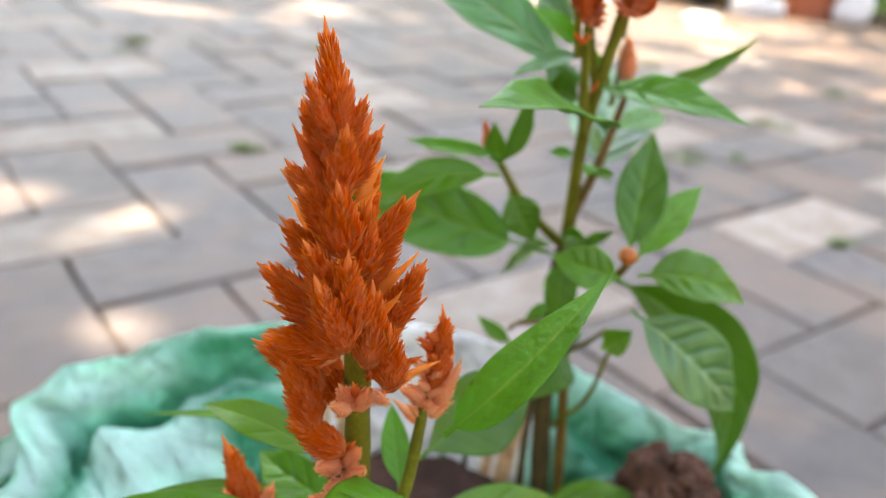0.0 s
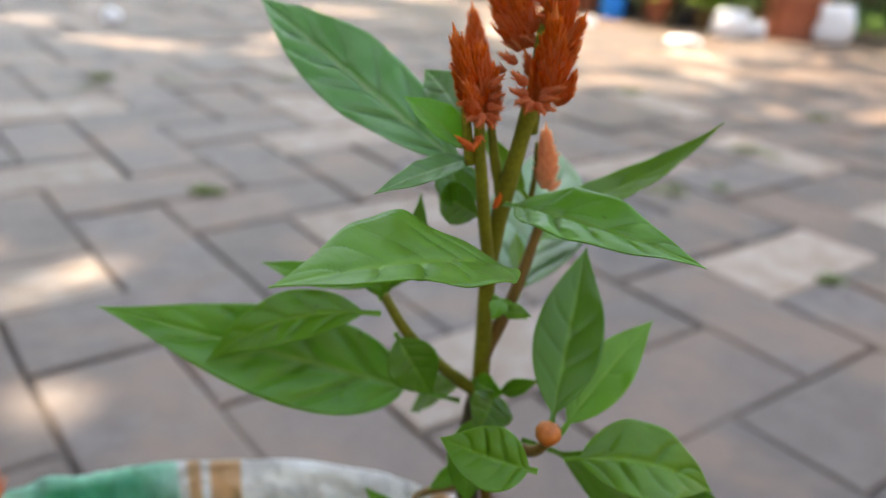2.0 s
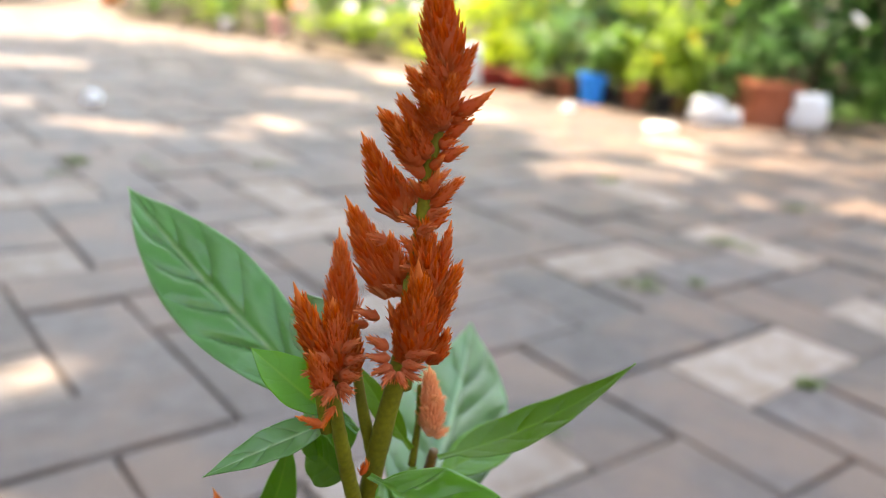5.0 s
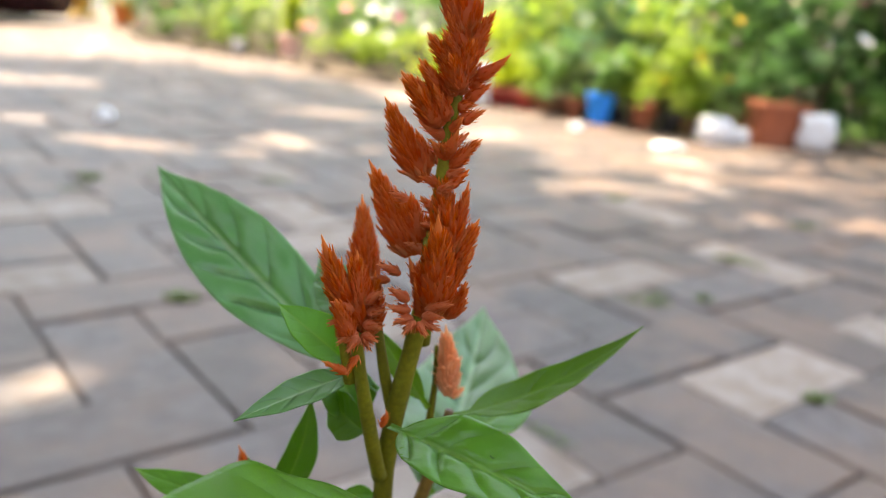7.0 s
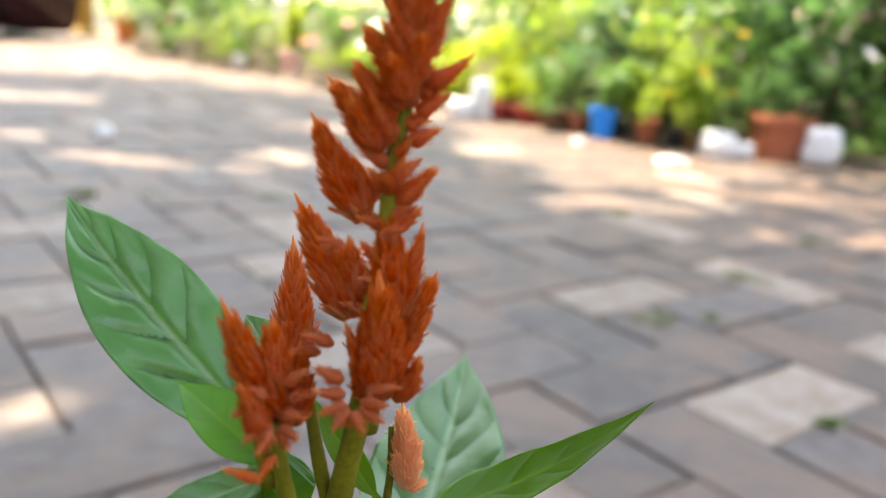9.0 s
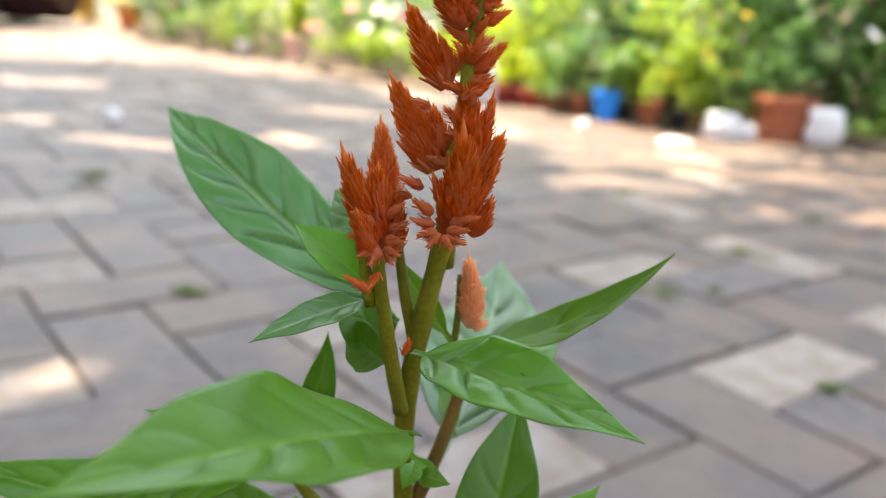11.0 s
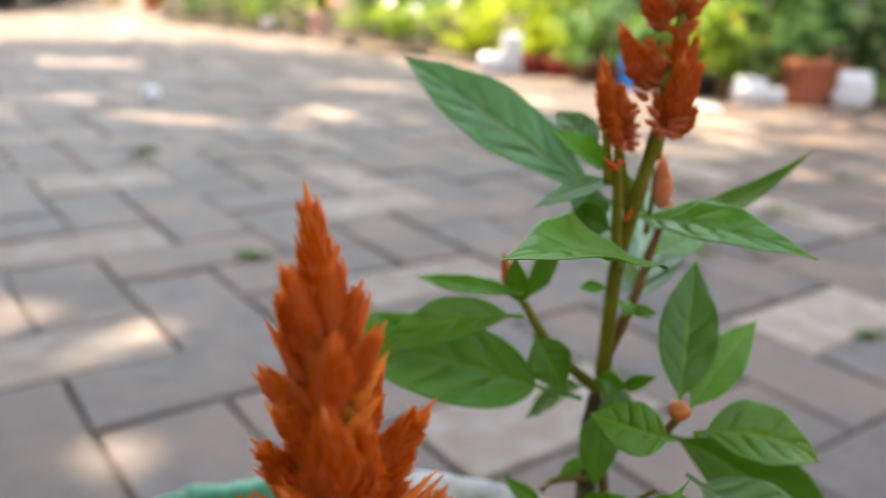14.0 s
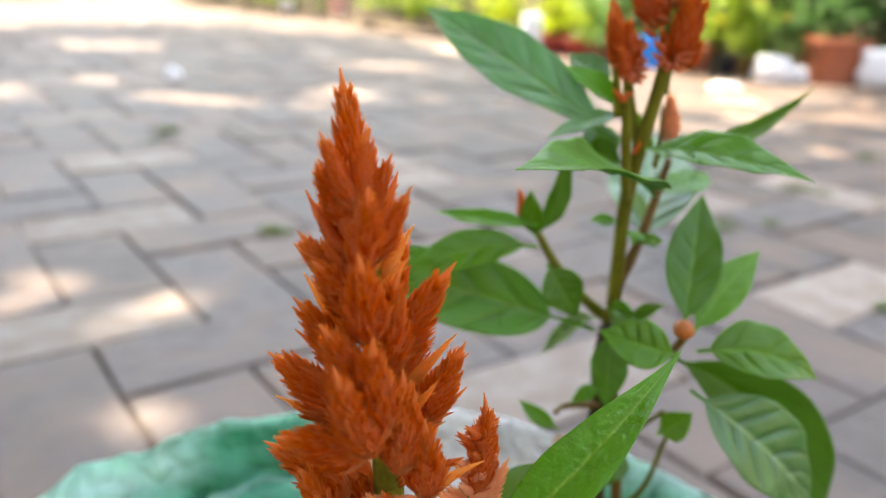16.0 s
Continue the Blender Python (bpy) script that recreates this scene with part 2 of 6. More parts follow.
def tube(bm, points, radii, sides=10, cap=True):
    """A bent round stalk through the points."""
    pts = [Vector(p) for p in points]
    rings = []
    for i, p in enumerate(pts):
        d = (pts[min(i + 1, len(pts) - 1)] - pts[max(i - 1, 0)]).normalized()
        a = d.orthogonal().normalized() if not rings else (side - d * side.dot(d)).normalized()
        side = a
        b = d.cross(a)
        rings.append([bm.verts.new(p + (a * math.cos(k * math.tau / sides) + b * math.sin(k * math.tau / sides)) * radii[i]) for k in range(sides)])
    for r, s in zip(rings, rings[1:]):
        for k in range(sides):
            bm.faces.new((r[k], r[(k + 1) % sides], s[(k + 1) % sides], s[k]))
    if cap:
        bm.faces.new(rings[0][::-1])
        bm.faces.new(rings[-1])


def smooth_path(points, steps=5):
    """Points along a smooth curve (Catmull-Rom) through the given ones."""
    p = [Vector(q) for q in points]
    p = [p[0] * 2 - p[1], *p, p[-1] * 2 - p[-2]]
    out = []
    for i in range(1, len(p) - 2):
        for k in range(steps):
            t = k / steps
            a, b, c, d = p[i - 1], p[i], p[i + 1], p[i + 2]
            out.append(0.5 * (2 * b + (c - a) * t + (2 * a - 5 * b + 4 * c - d) * t * t + (3 * b - a - 3 * c + d) * t**3))
    out.append(p[-2])
    return out


def stalk(parent, points, r0, r1, mat, name="stem", label=""):
    bm = bmesh.new()
    path = smooth_path(points)
    n = len(path) - 1
    rnd = random.Random(len(path) * 7 + int(r0 * 1e6))
    tube(bm, path, [(r0 + (r1 - r0) * i / n) * (1 + 0.06 * rnd.uniform(-1, 1)) for i in range(n + 1)], 12)
    return part(name, bm, mat, parent, label)


LEAVES = [0]


def leaf(parent, base, tip, width, normal, arch=0.0, fold=0.22, label="", skin_mat=None, widest=0.40, twist=0.0, petiole=0.08, puff=1.0, pits=0.0):
    """A pointed oval leaf on a short petiole: two skins a fraction of a millimetre apart, keeled at the midrib, quilted between
    sunken side veins that arch towards the tip, the edges waved."""
    LEAVES[0] += 1
    rnd = random.Random(LEAVES[0])
    base, tip, nrm = Vector(base), Vector(tip), Vector(normal)
    axis = tip - base
    length = axis.length
    ax = axis.normalized()
    nrm = (nrm - ax * nrm.dot(ax)).normalized()
    sag = Vector(arch) if isinstance(arch, tuple) else nrm * arch
    rows, cols = 88, 24
    veins = 7.0 if width > 0.019 else 5.5
    ph, ph2, wave = rnd.uniform(0, 6), rnd.uniform(0, 6), rnd.uniform(0.03, 0.075)
    bend = ax.cross(nrm) * rnd.uniform(-0.05, 0.05) * length
    deep = puff * min(1.0, width / 0.013) * (0.45 if skin_mat in (LEAF_DEEP, LEAF_LIME, LEAF_FRESH) else 1.0)
    power = 1.3 * widest / (1 - widest)
    top_of = widest**power * (1 - widest) ** 1.3
    bm = bmesh.new()
    uv = bm.loops.layers.uv.new("UVMap")
    thick = 0.00016
    skins, uv_v = [], {}
    for skin in (0, 1):
        grid = []
        for i in range(rows + 1):
            s = i / rows
            mid = base + axis * s + (sag + bend) * (4 * s * (1 - s))
            d = (axis + (sag + bend) * (4 - 8 * s)).normalized()
            up = (nrm - d * nrm.dot(d)).normalized()
            sd = d.cross(up)
            turn = twist * (s - 0.3)
            sd, up = sd * math.cos(turn) + up * math.sin(turn), up * math.cos(turn) - sd * math.sin(turn)
            q = max(0.0, (s - petiole) / (1 - petiole))
            profile = q**power * (1 - q) ** 1.3 / top_of if q > 0 else 0
            half = max(width * 0.36 * profile, 0.00042 * (1 - s) + 0.00004)
            row = []
            for j in range(cols + 1):
                u = j / cols * 2 - 1
                au = abs(u)
                lobe = 3.0 if u > 0 else -3.0
                sv = s + 0.05 * noise.noise(Vector((s * 4.0, lobe, LEAVES[0] * 1.7)))
                at_v = (sv - 0.17 * au**1.25) * veins + (0.35 if u > 0 else 0.0)
                ridge_v = abs(math.sin(at_v * math.pi))
                valley = math.exp(-((ridge_v / 0.27) ** 2))
                strength = max(0.05, 0.65 + 1.6 * noise.noise(Vector((round(at_v) * 3.1, lobe, LEAVES[0] * 0.7))))
                fade = (1 - au**2.5) * min(1.0, au / 0.10)
                quilt = deep * half * (0.05 * ridge_v**0.8 * fade - 0.11 * valley * fade * strength)
                groove = -0.07 * deep * half * math.exp(-((au / 0.09) ** 2))
                blister = half * (0.016 * deep * noise.noise(Vector((u * 7, s * 16, LEAVES[0] * 2.3))) - pits * 0.11 * max(0.0, noise.noise(Vector((u * 6.5, s * 24, 5.0))) - 0.05) * (1 - au**4) * min(1.0, au / 0.15))
                rise = fold * au**1.15 * half + wave * half * math.sin(9 * s + ph + u) * u * u + 0.05 * half * math.sin(23 * s + ph2 + 2.5 * au) * au * au
                uv_v[(i, j)] = at_v
                row.append(bm.verts.new(mid + sd * (u * half) + up * (rise + quilt + groove + blister - skin * thick)))
            grid.append(row)
        skins.append(grid)
        for i in range(rows):
            for j in range(cols):
                ids = ((i, j), (i + 1, j), (i + 1, j + 1), (i, j + 1))
                ids = ids if skin else ids[::-1]
                f = bm.faces.new([grid[p][r] for p, r in ids])
                f.material_index = skin
                for lp, (p, r) in zip(f.loops, ids):
                    lp[uv].uv = (r / cols, uv_v[(p, r)])
    top, low = skins
    for i in range(rows):
        for j in (0, cols):
            bm.faces.new((top[i][j], top[i + 1][j], low[i + 1][j], low[i][j]))
    bmesh.ops.recalc_face_normals(bm, faces=bm.faces)
    return part("leaf", bm, [skin_mat or LEAF, UNDER if skin_mat is None else skin_mat], parent, label)


SPIKES = [0]


def spikelet(parent, base, tip, radius, mat=None):
    """One pointed spikelet: a slim core under overlapping keeled bracts, smooth and closed at the tip, gaping florets at the foot."""
    SPIKES[0] += 1
    rnd = random.Random(1000 + SPIKES[0])
    base, tip = Vector(base), Vector(tip)
    axis = tip - base
    length = axis.length
    ax = axis.normalized()
    a = ax.orthogonal().normalized()
    b = ax.cross(a)
    bow = (a * rnd.uniform(-1, 1) + b * rnd.uniform(-1, 1)) * 0.05 * length
    bm = bmesh.new()
    uv = bm.loops.layers.uv.new("UVMap")

    def face(vs, uvs):
        f = bm.faces.new(vs)
        for lp, c in zip(f.loops, uvs):
            lp[uv].uv = c

    def swell(s):
        return min(1.0, (s + 0.12) / 0.34) ** 0.8 * (1 - max(0.0, s - 0.22) / 0.78) ** 1.1

    def mid(s):
        return base + axis * s + bow * (4 * s * (1 - s))

    rings, sides = 12, 10
    core = []
    for i in range(rings + 1):
        s = i / rings
        r = radius * (0.80 + 0.14 * s) * swell(s) + 0.00006
        core.append([bm.verts.new(mid(s * 0.985) + (a * math.cos(k * math.tau / sides) + b * math.sin(k * math.tau / sides)) * r) for k in range(sides)])
    for i in range(rings):
        for k in range(sides):
            k2 = (k + 1) % sides
            lo, hi = (min(1.0, 0.28 + 0.20 * min(1.0, q / 2) + 0.46 * (q / rings) ** 2.2) for q in (i, i + 1))
            face((core[i][k], core[i][k2], core[i + 1][k2], core[i + 1][k]), ((0.35, lo), (0.35, lo), (0.35, hi), (0.35, hi)))
    count = int(max(24, min(320, length * radius / 0.80e-7))) if radius > 0.0011 else 20
    for q in range(count):
        s = ((q + 0.5 * rnd.random()) / count) ** 0.9 * 0.78
        ang = q * 2.39996 + rnd.uniform(-0.3, 0.3)
        out = a * math.cos(ang) + b * math.sin(ang)
        side = ax.cross(out)
        floret = s < 0.10
        size = (0.60 + 0.40 * (1 - s)) * min(0.0023, max(0.0012, radius * 0.90)) * rnd.uniform(0.7, 1.3)
        lean = 0.15 + 0.29 * (1 - s) ** 1.3 + rnd.uniform(-0.08, 0.14) + (rnd.uniform(0.05, 0.30) if floret else 0)
        d = (ax * math.cos(lean) + out * math.sin(lean)).normalized()
        up = (out - d * out.dot(d)).normalized()
        foot = mid(s) + out * radius * 0.70 * swell(s)
        wd = size * rnd.uniform(0.11, 0.16)
        hook = rnd.uniform(-0.03, 0.06) * size
        tone = rnd.uniform(0.04, 0.22) if floret else min(0.82, 0.42 + 0.30 * s + rnd.uniform(-0.09, 0.09))
        rows = []
        for g, w, lift in ((0.0, 0.55, 0.0), (0.20, 1.0, 0.25), (0.45, 0.86, 0.30), (0.70, 0.50, 0.18), (0.88, 0.20, 0.06)):
            c = foot + d * size * g - up * hook * g * g
            rows.append(([bm.verts.new(c + side * wd * w * e + up * wd * (lift + 0.35) * (1 - e * e)) for e in (-1, -0.55, 0, 0.55, 1)], max(0.0, min(1.0, tone - 0.10 + 0.26 * g)), g))
        tp = bm.verts.new(foot + d * size - up * hook)
        for (r1, t1, g1), (r2, t2, g2) in zip(rows, rows[1:]):
            for k in range(4):
                u1, u2 = 0.3 + 0.5 * g1 + 0.1 * (k % 3 > 0), 0.3 + 0.5 * g2 + 0.1 * (k % 3 > 0)
                face((r1[k], r1[k + 1], r2[k + 1], r2[k]), ((u1, t1), (u1, t1), (u2, t2), (u2, t2)))
        last, t1, _ = rows[-1]
        for k in range(4):
            face((last[k], last[k + 1], tp), ((0.85, t1), (0.85, t1), (1, min(1, t1 + 0.06))))
        for _ in range(2 if rnd.random() < 0.5 else 1):
            # a fine hair between the bracts
            h = (d * 0.8 + out * rnd.uniform(0.2, 0.6) + side * rnd.uniform(-0.3, 0.3)).normalized() * size * rnd.uniform(0.5, 0.9)
            p = foot + d * size * 0.35
            e1, e2, e3 = bm.verts.new(p + side * size * 0.012), bm.verts.new(p - side * size * 0.012), bm.verts.new(p + h)
            face((e1, e2, e3), ((0.9, tone), (0.9, tone), (1, min(1, tone + 0.25))))
    return part("spikelet", bm, mat or PETAL, parent)


# ---- ground ----
bm = bmesh.new()
bmesh.ops.create_grid(bm, x_segments=2, y_segments=2, size=300)
ground = part("ground", bm, JOINT, None)
ground.location = (0, 0, -0.0052)
tagged(ground, "dark sandy ground under the paving, reaching the horizon", "ground", kind="structure")

LAT_O, LAT_A, LAT_B = Vector((0.23533, 0.66149)), Vector((0.07741, 0.06226)), Vector((0.06374, -0.07652))
TAN_CELLS = {(0, 0), (-6, -6), (-5, -9), (1, -3), (4, -3), (-4, 0), (-3, -3), (-2, -6), (-1, -8), (5, -6), (-7, -3), (3, 0)}


def paver_mesh(rnd):
    """A concrete paver, 200 by 100 mm, with a worn bevel and slightly uneven corners."""
    l, w, e, h, j = 0.0981, 0.0481, 0.0030, 0.05, 0.0018
    bm = bmesh.new()
    rings = []
    for inset, z in ((0, -h), (0, -e), (e * 0.35, -e * 0.3), (e, 0.0)):
        rings.append([bm.verts.new((sx * (l - inset) + rnd.uniform(-j, j) * 0.5, sy * (w - inset) + rnd.uniform(-j, j) * 0.5, z)) for sx, sy in ((-1, -1), (1, -1), (1, 1), (-1, 1))])
    for r, s in zip(rings, rings[1:]):
        for k in range(4):
            bm.faces.new((r[k], r[(k + 1) % 4], s[(k + 1) % 4], s[k]))
    bm.faces.new(rings[-1])
    return bm


def paver_rows():
    """Herringbone: the place, turn and cell of every paver in reach."""
    for v in range(-150, 60):
        for u in range(-110, 120):
            k = (u - v) % 4
            if k == 0:
                c = LAT_O + LAT_A * (u + 1) + LAT_B * (v + 0.5)
                turn = math.atan2(LAT_A.y, LAT_A.x)
            elif k == 3:
                c = LAT_O + LAT_A * (u + 0.5) + LAT_B * (v + 1)
                turn = math.atan2(LAT_B.y, LAT_B.x)
            else:
                continue
            if -7 < c.x < 4.5 and -3 < c.y < 9.5:
                yield c, turn, (u, v)


# ---- the two cockscomb plants in the sack ----
main_plant = thing("celosia_plant", "tall green celosia plant with a rust-orange flower plume", "plant", "celosia plants in the sack", at=(0, 0, 0))
PLANT = main_plant
stalk(main_plant, [(0.0190, 0.0120, 0.1600), (0.0155, 0.0120, 0.2000), (0.0140, 0.0115, 0.2350), (0.0148, 0.0104, 0.2480)], 0.0029, 0.0018, STEM_WOOD, "stem", "brown woody lower stem")
stalk(main_plant, [(0.0238, 0.0100, 0.1600), (0.0205, 0.0105, 0.2020), (0.0178, 0.0110, 0.2250), (0.0150, 0.0112, 0.2400)], 0.0015, 0.0011, STEM_RED, "branch")
stalk(main_plant, [(0.0120, 0.0090, 0.1620), (0.0118, 0.0095, 0.1950), (0.0136, 0.0108, 0.2240)], 0.0012, 0.0009, STEM_WOOD, "branch")
stalk(main_plant, [(0.0146, 0.0107, 0.2450), (0.0150, 0.0100, 0.2520), (0.0146, 0.0060, 0.2750), (0.0160, 0.0030, 0.2890), (0.0188, 0.0020, 0.3050), (0.0196, 0.0010, 0.3150)], 0.0017, 0.0012, STEM, "stem", "olive-green main stem")
stalk(main_plant, [(0.0145, 0.0100, 0.2480), (0.0080, 0.0080, 0.2540), (0.0015, 0.0055, 0.2620), (-0.0028, 0.0055, 0.2690)], 0.0013, 0.0008, STEM, "branch")
stalk(main_plant, [(0.0150, 0.0090, 0.2560), (0.0195, 0.0110, 0.2680), (0.0225, 0.0130, 0.2790), (0.0235, 0.0120, 0.2850)], 0.0013, 0.0007, STEM_RED, "branch")
stalk(main_plant, [(0.0145, 0.0100, 0.2400), (0.0190, 0.0000, 0.2450), (0.0240, -0.0090, 0.2500), (0.0268, -0.0125, 0.2570)], 0.0012, 0.0008, STEM_RED, "branch")
stalk(main_plant, [(0.01422, 0.00300, 0.27849), (0.01320, 0.00050, 0.28533), (0.01232, -0.00200, 0.29220), (0.01165, -0.00350, 0.29753), (0.01106, -0.00500, 0.30345)], 0.0011, 0.0008, STEM, 'branch')
stalk(main_plant, [(0.0160, 0.0040, 0.2860), (0.0140, 0.0035, 0.2950), (0.0125, 0.0040, 0.3030)], 0.0009, 0.0006, STEM, "branch")
stalk(main_plant, [(0.0150, 0.0110, 0.2180), (0.0200, 0.0040, 0.2230), (0.0260, -0.0040, 0.2340)], 0.0008, 0.0005, STEM, "branch")
stalk(main_plant, [(0.0150, 0.0110, 0.2260), (0.0060, 0.0040, 0.2290), (0.0035, -0.0010, 0.2300)], 0.0009, 0.0006, STEM_RED, "branch")
leaf(PLANT, (0.01280, 0.00850, 0.28920), (-0.03270, 0.04350, 0.31210), 0.0200, (0.12, -0.80, 0.58), 0.0032, skin_mat=LEAF_PALE, widest=0.42, fold=0.30, puff=1.8)
leaf(PLANT, (0.01080, -0.00200, 0.29730), (-0.00040, 0.00130, 0.30440), 0.0088, (0.25, -0.55, 0.8), 0.0010, skin_mat=LEAF_FRESH, fold=0.40, puff=0.5)
leaf(PLANT, (0.01280, 0.00100, 0.28600), (0.00533, 0.01000, 0.28697), 0.0095, (0.1, -1, 0.1), 0.0010, skin_mat=LEAF_DEEP)
leaf(PLANT, (0.02421, 0.00800, 0.28650), (0.05070, 0.01340, 0.30080), 0.0086, (-0.10, -0.42, 0.90), -0.0048, widest=0.32, puff=0.5)
leaf(PLANT, (0.01580, -0.00300, 0.29000), (0.04190, -0.02080, 0.28970), 0.0142, (0.05, -0.5, 0.85), 0.0030, skin_mat=LEAF_SHEEN, widest=0.36, fold=0.26, puff=1.2)
leaf(PLANT, (0.01120, -0.00050, 0.29640), (-0.00310, -0.01000, 0.29270), 0.0066, (0, -0.5, 0.86), 0.0010, skin_mat=LEAF_PALE)
leaf(PLANT, (0.01760, -0.01000, 0.28250), (-0.00850, -0.04780, 0.29600), 0.0235, (0.12, -0.16, 0.98), 0.0034, widest=0.46, puff=0.45)
leaf(PLANT, (0.02000, 0.01200, 0.26600), (0.02900, 0.07700, 0.27800), 0.0300, (-0.1, -0.55, 0.85), -0.0010, skin_mat=LEAF_PALE)
leaf(PLANT, (0.00933, 0.01000, 0.29738), (0.00129, 0.02000, 0.30480), 0.0105, (0.1, -0.9, 0.3), 0.0010, skin_mat=LEAF_PALE)
leaf(PLANT, (0.01073, 0.00600, 0.28423), (0.00587, 0.01200, 0.29252), 0.0115, (0.5, -0.85, -0.1), 0.0010, skin_mat=LEAF_DEEP)
leaf(PLANT, (0.02034, 0.01000, 0.28628), (0.01091, 0.01400, 0.29757), 0.0050, (0.1, -0.9, 0.3), 0.0010, skin_mat=LEAF_LIME)
leaf(PLANT, (0.01668, 0.00000, 0.27258), (0.01550, -0.00400, 0.27076), 0.0042, (0, -0.8, 0.5), 0.0005)
leaf(PLANT, (0.01709, 0.00000, 0.27087), (0.02182, -0.00300, 0.27143), 0.0040, (0, -0.7, 0.7), 0.0005)
leaf(PLANT, (0.02293, 0.01800, 0.27579), (0.03923, 0.04500, 0.27401), 0.0110, (-0.1, -0.7, 0.7), 0.0010)
leaf(PLANT, (0.02173, 0.01600, 0.26777), (0.02007, 0.02800, 0.27353), 0.0050, (0.1, -0.9, 0.3), 0.0000, skin_mat=LEAF_LIME)
leaf(PLANT, (0.02560, -0.01320, 0.25720), (0.03120, 0.01150, 0.27810), 0.0155, (-0.05, -0.9, 0.4), 0.0010, skin_mat=LEAF_DEEP)
leaf(PLANT, (0.02750, -0.01150, 0.25550), (0.04300, 0.00500, 0.26830), 0.0115, (-0.15, -0.8, 0.5), 0.0010, skin_mat=LEAF_LIME)
leaf(PLANT, (0.02780, -0.01650, 0.25450), (0.05160, -0.01450, 0.24920), 0.0175, (-0.1, -0.5, 0.85), 0.0035)
leaf(PLANT, (0.02750, -0.01700, 0.24650), (0.05600, -0.01250, 0.22050), 0.0230, (0.25, -0.8, 0.55), 0.0040, skin_mat=LEAF_PALE)
leaf(PLANT, (0.02250, -0.00200, 0.24700), (0.06402, 0.01200, 0.17938), 0.0250, (0.25, -0.9, 0.3), (0.0150, -0.0020, 0.0120), skin_mat=LEAF_DEEP)
leaf(PLANT, (0.01150, 0.01150, 0.24480), (-0.05460, 0.00790, 0.26120), 0.0240, (0, -0.80, 0.58), 0.0030, skin_mat=LEAF_SHEEN, widest=0.32, petiole=0.16, puff=1.0)
leaf(PLANT, (-0.00280, 0.00200, 0.26720), (-0.03330, 0.00220, 0.25480), 0.0135, (0, -0.6, 0.8), 0.0040)
leaf(PLANT, (-0.00300, 0.00300, 0.27150), (-0.02520, 0.01110, 0.27080), 0.0068, (0, -0.5, 0.85), 0.0010)
leaf(PLANT, (-0.00300, 0.00700, 0.26800), (0.00237, 0.01200, 0.28545), 0.0085, (0.6, -0.8, 0.1), 0.0010, skin_mat=LEAF_DEEP)
leaf(PLANT, (-0.00300, 0.00500, 0.26800), (-0.00507, 0.00400, 0.27892), 0.0070, (-0.2, -0.9, 0.2), 0.0000)
leaf(PLANT, (-0.00050, 0.00350, 0.26300), (0.00670, 0.00200, 0.25188), 0.0125, (0.3, -0.9, 0.1), 0.0010, skin_mat=LEAF_DEEP)
leaf(PLANT, (0.00427, -0.00100, 0.22593), (-0.00475, 0.00100, 0.23159), 0.0052, (-0.3, -0.7, 0.6), 0.0010)
leaf(PLANT, (0.02330, -0.02200, 0.25620), (0.00870, -0.01950, 0.25900), 0.0130, (0, -0.75, 0.65), 0.0010)
leaf(PLANT, (0.01746, 0.00400, 0.25277), (0.01443, -0.00400, 0.24843), 0.0115, (0.1, -0.9, 0.3), 0.0010, skin_mat=LEAF_DEEP)
leaf(PLANT, (0.01350, 0.00900, 0.25150), (0.01873, 0.00100, 0.25377), 0.0065, (0, -0.9, 0.4), 0.0000)
leaf(PLANT, (0.01200, 0.01300, 0.24750), (0.00081, 0.03200, 0.22717), 0.0110, (0, -0.6, 0.8), 0.0010)
leaf(PLANT, (0.01366, 0.00800, 0.27176), (0.00773, 0.00600, 0.27238), 0.0040, (0, -0.7, 0.7), 0.0000)
leaf(PLANT, (0.01565, 0.00600, 0.27000), (0.02147, 0.00000, 0.26907), 0.0026, (0, -0.6, 0.8), 0.0000)
stalk(main_plant, [(0.01757, 0.00800, 0.19573), (0.02466, 0.00200, 0.20968), (0.02618, -0.00600, 0.22686), (0.02646, -0.01000, 0.23478)], 0.0007, 0.0004, STEM, 'branch')
leaf(PLANT, (0.02348, -0.01200, 0.23333), (0.02933, -0.01400, 0.24000), 0.0085, (0, -0.8, 0.6), 0.0000, skin_mat=LEAF_LIME)
leaf(PLANT, (0.01903, 0.00300, 0.22203), (0.00798, -0.01200, 0.21689), 0.0170, (0.0, -0.75, 0.65), 0.0020, skin_mat=LEAF_DEEP)
leaf(PLANT, (0.01459, 0.00400, 0.24796), (0.01399, -0.00300, 0.23275), 0.0120, (0.2, -0.9, 0.2), 0.0010, skin_mat=LEAF_DEEP)
leaf(PLANT, (0.01842, 0.00800, 0.24989), (0.02504, 0.00400, 0.25535), 0.0045, (0, -0.7, 0.7), 0.0005)
leaf(PLANT, (0.01262, 0.00600, 0.21939), (0.02080, -0.00400, 0.23211), 0.0070, (0.0, -0.8, 0.6), 0.0010)
leaf(PLANT, (0.01764, 0.00000, 0.17870), (0.04873, -0.00500, 0.17984), 0.0150, (0, -0.3, 0.95), 0.0030)
leaf(PLANT, (0.01319, 0.00800, 0.23260), (0.00679, 0.00400, 0.22960), 0.0050, (0, -0.7, 0.7), 0.0010)
PETAL = PETAL_FRONT
spikelet(main_plant, (0.01438, 0.00000, 0.28815), (0.01520, -0.00100, 0.29103), 0.0005)
spikelet(main_plant, (0.01157, -0.00600, 0.30111), (0.01051, -0.00900, 0.29989), 0.0005)
spikelet(main_plant, (0.01066, -0.00800, 0.29956), (0.00788, -0.01100, 0.30241), 0.0006)
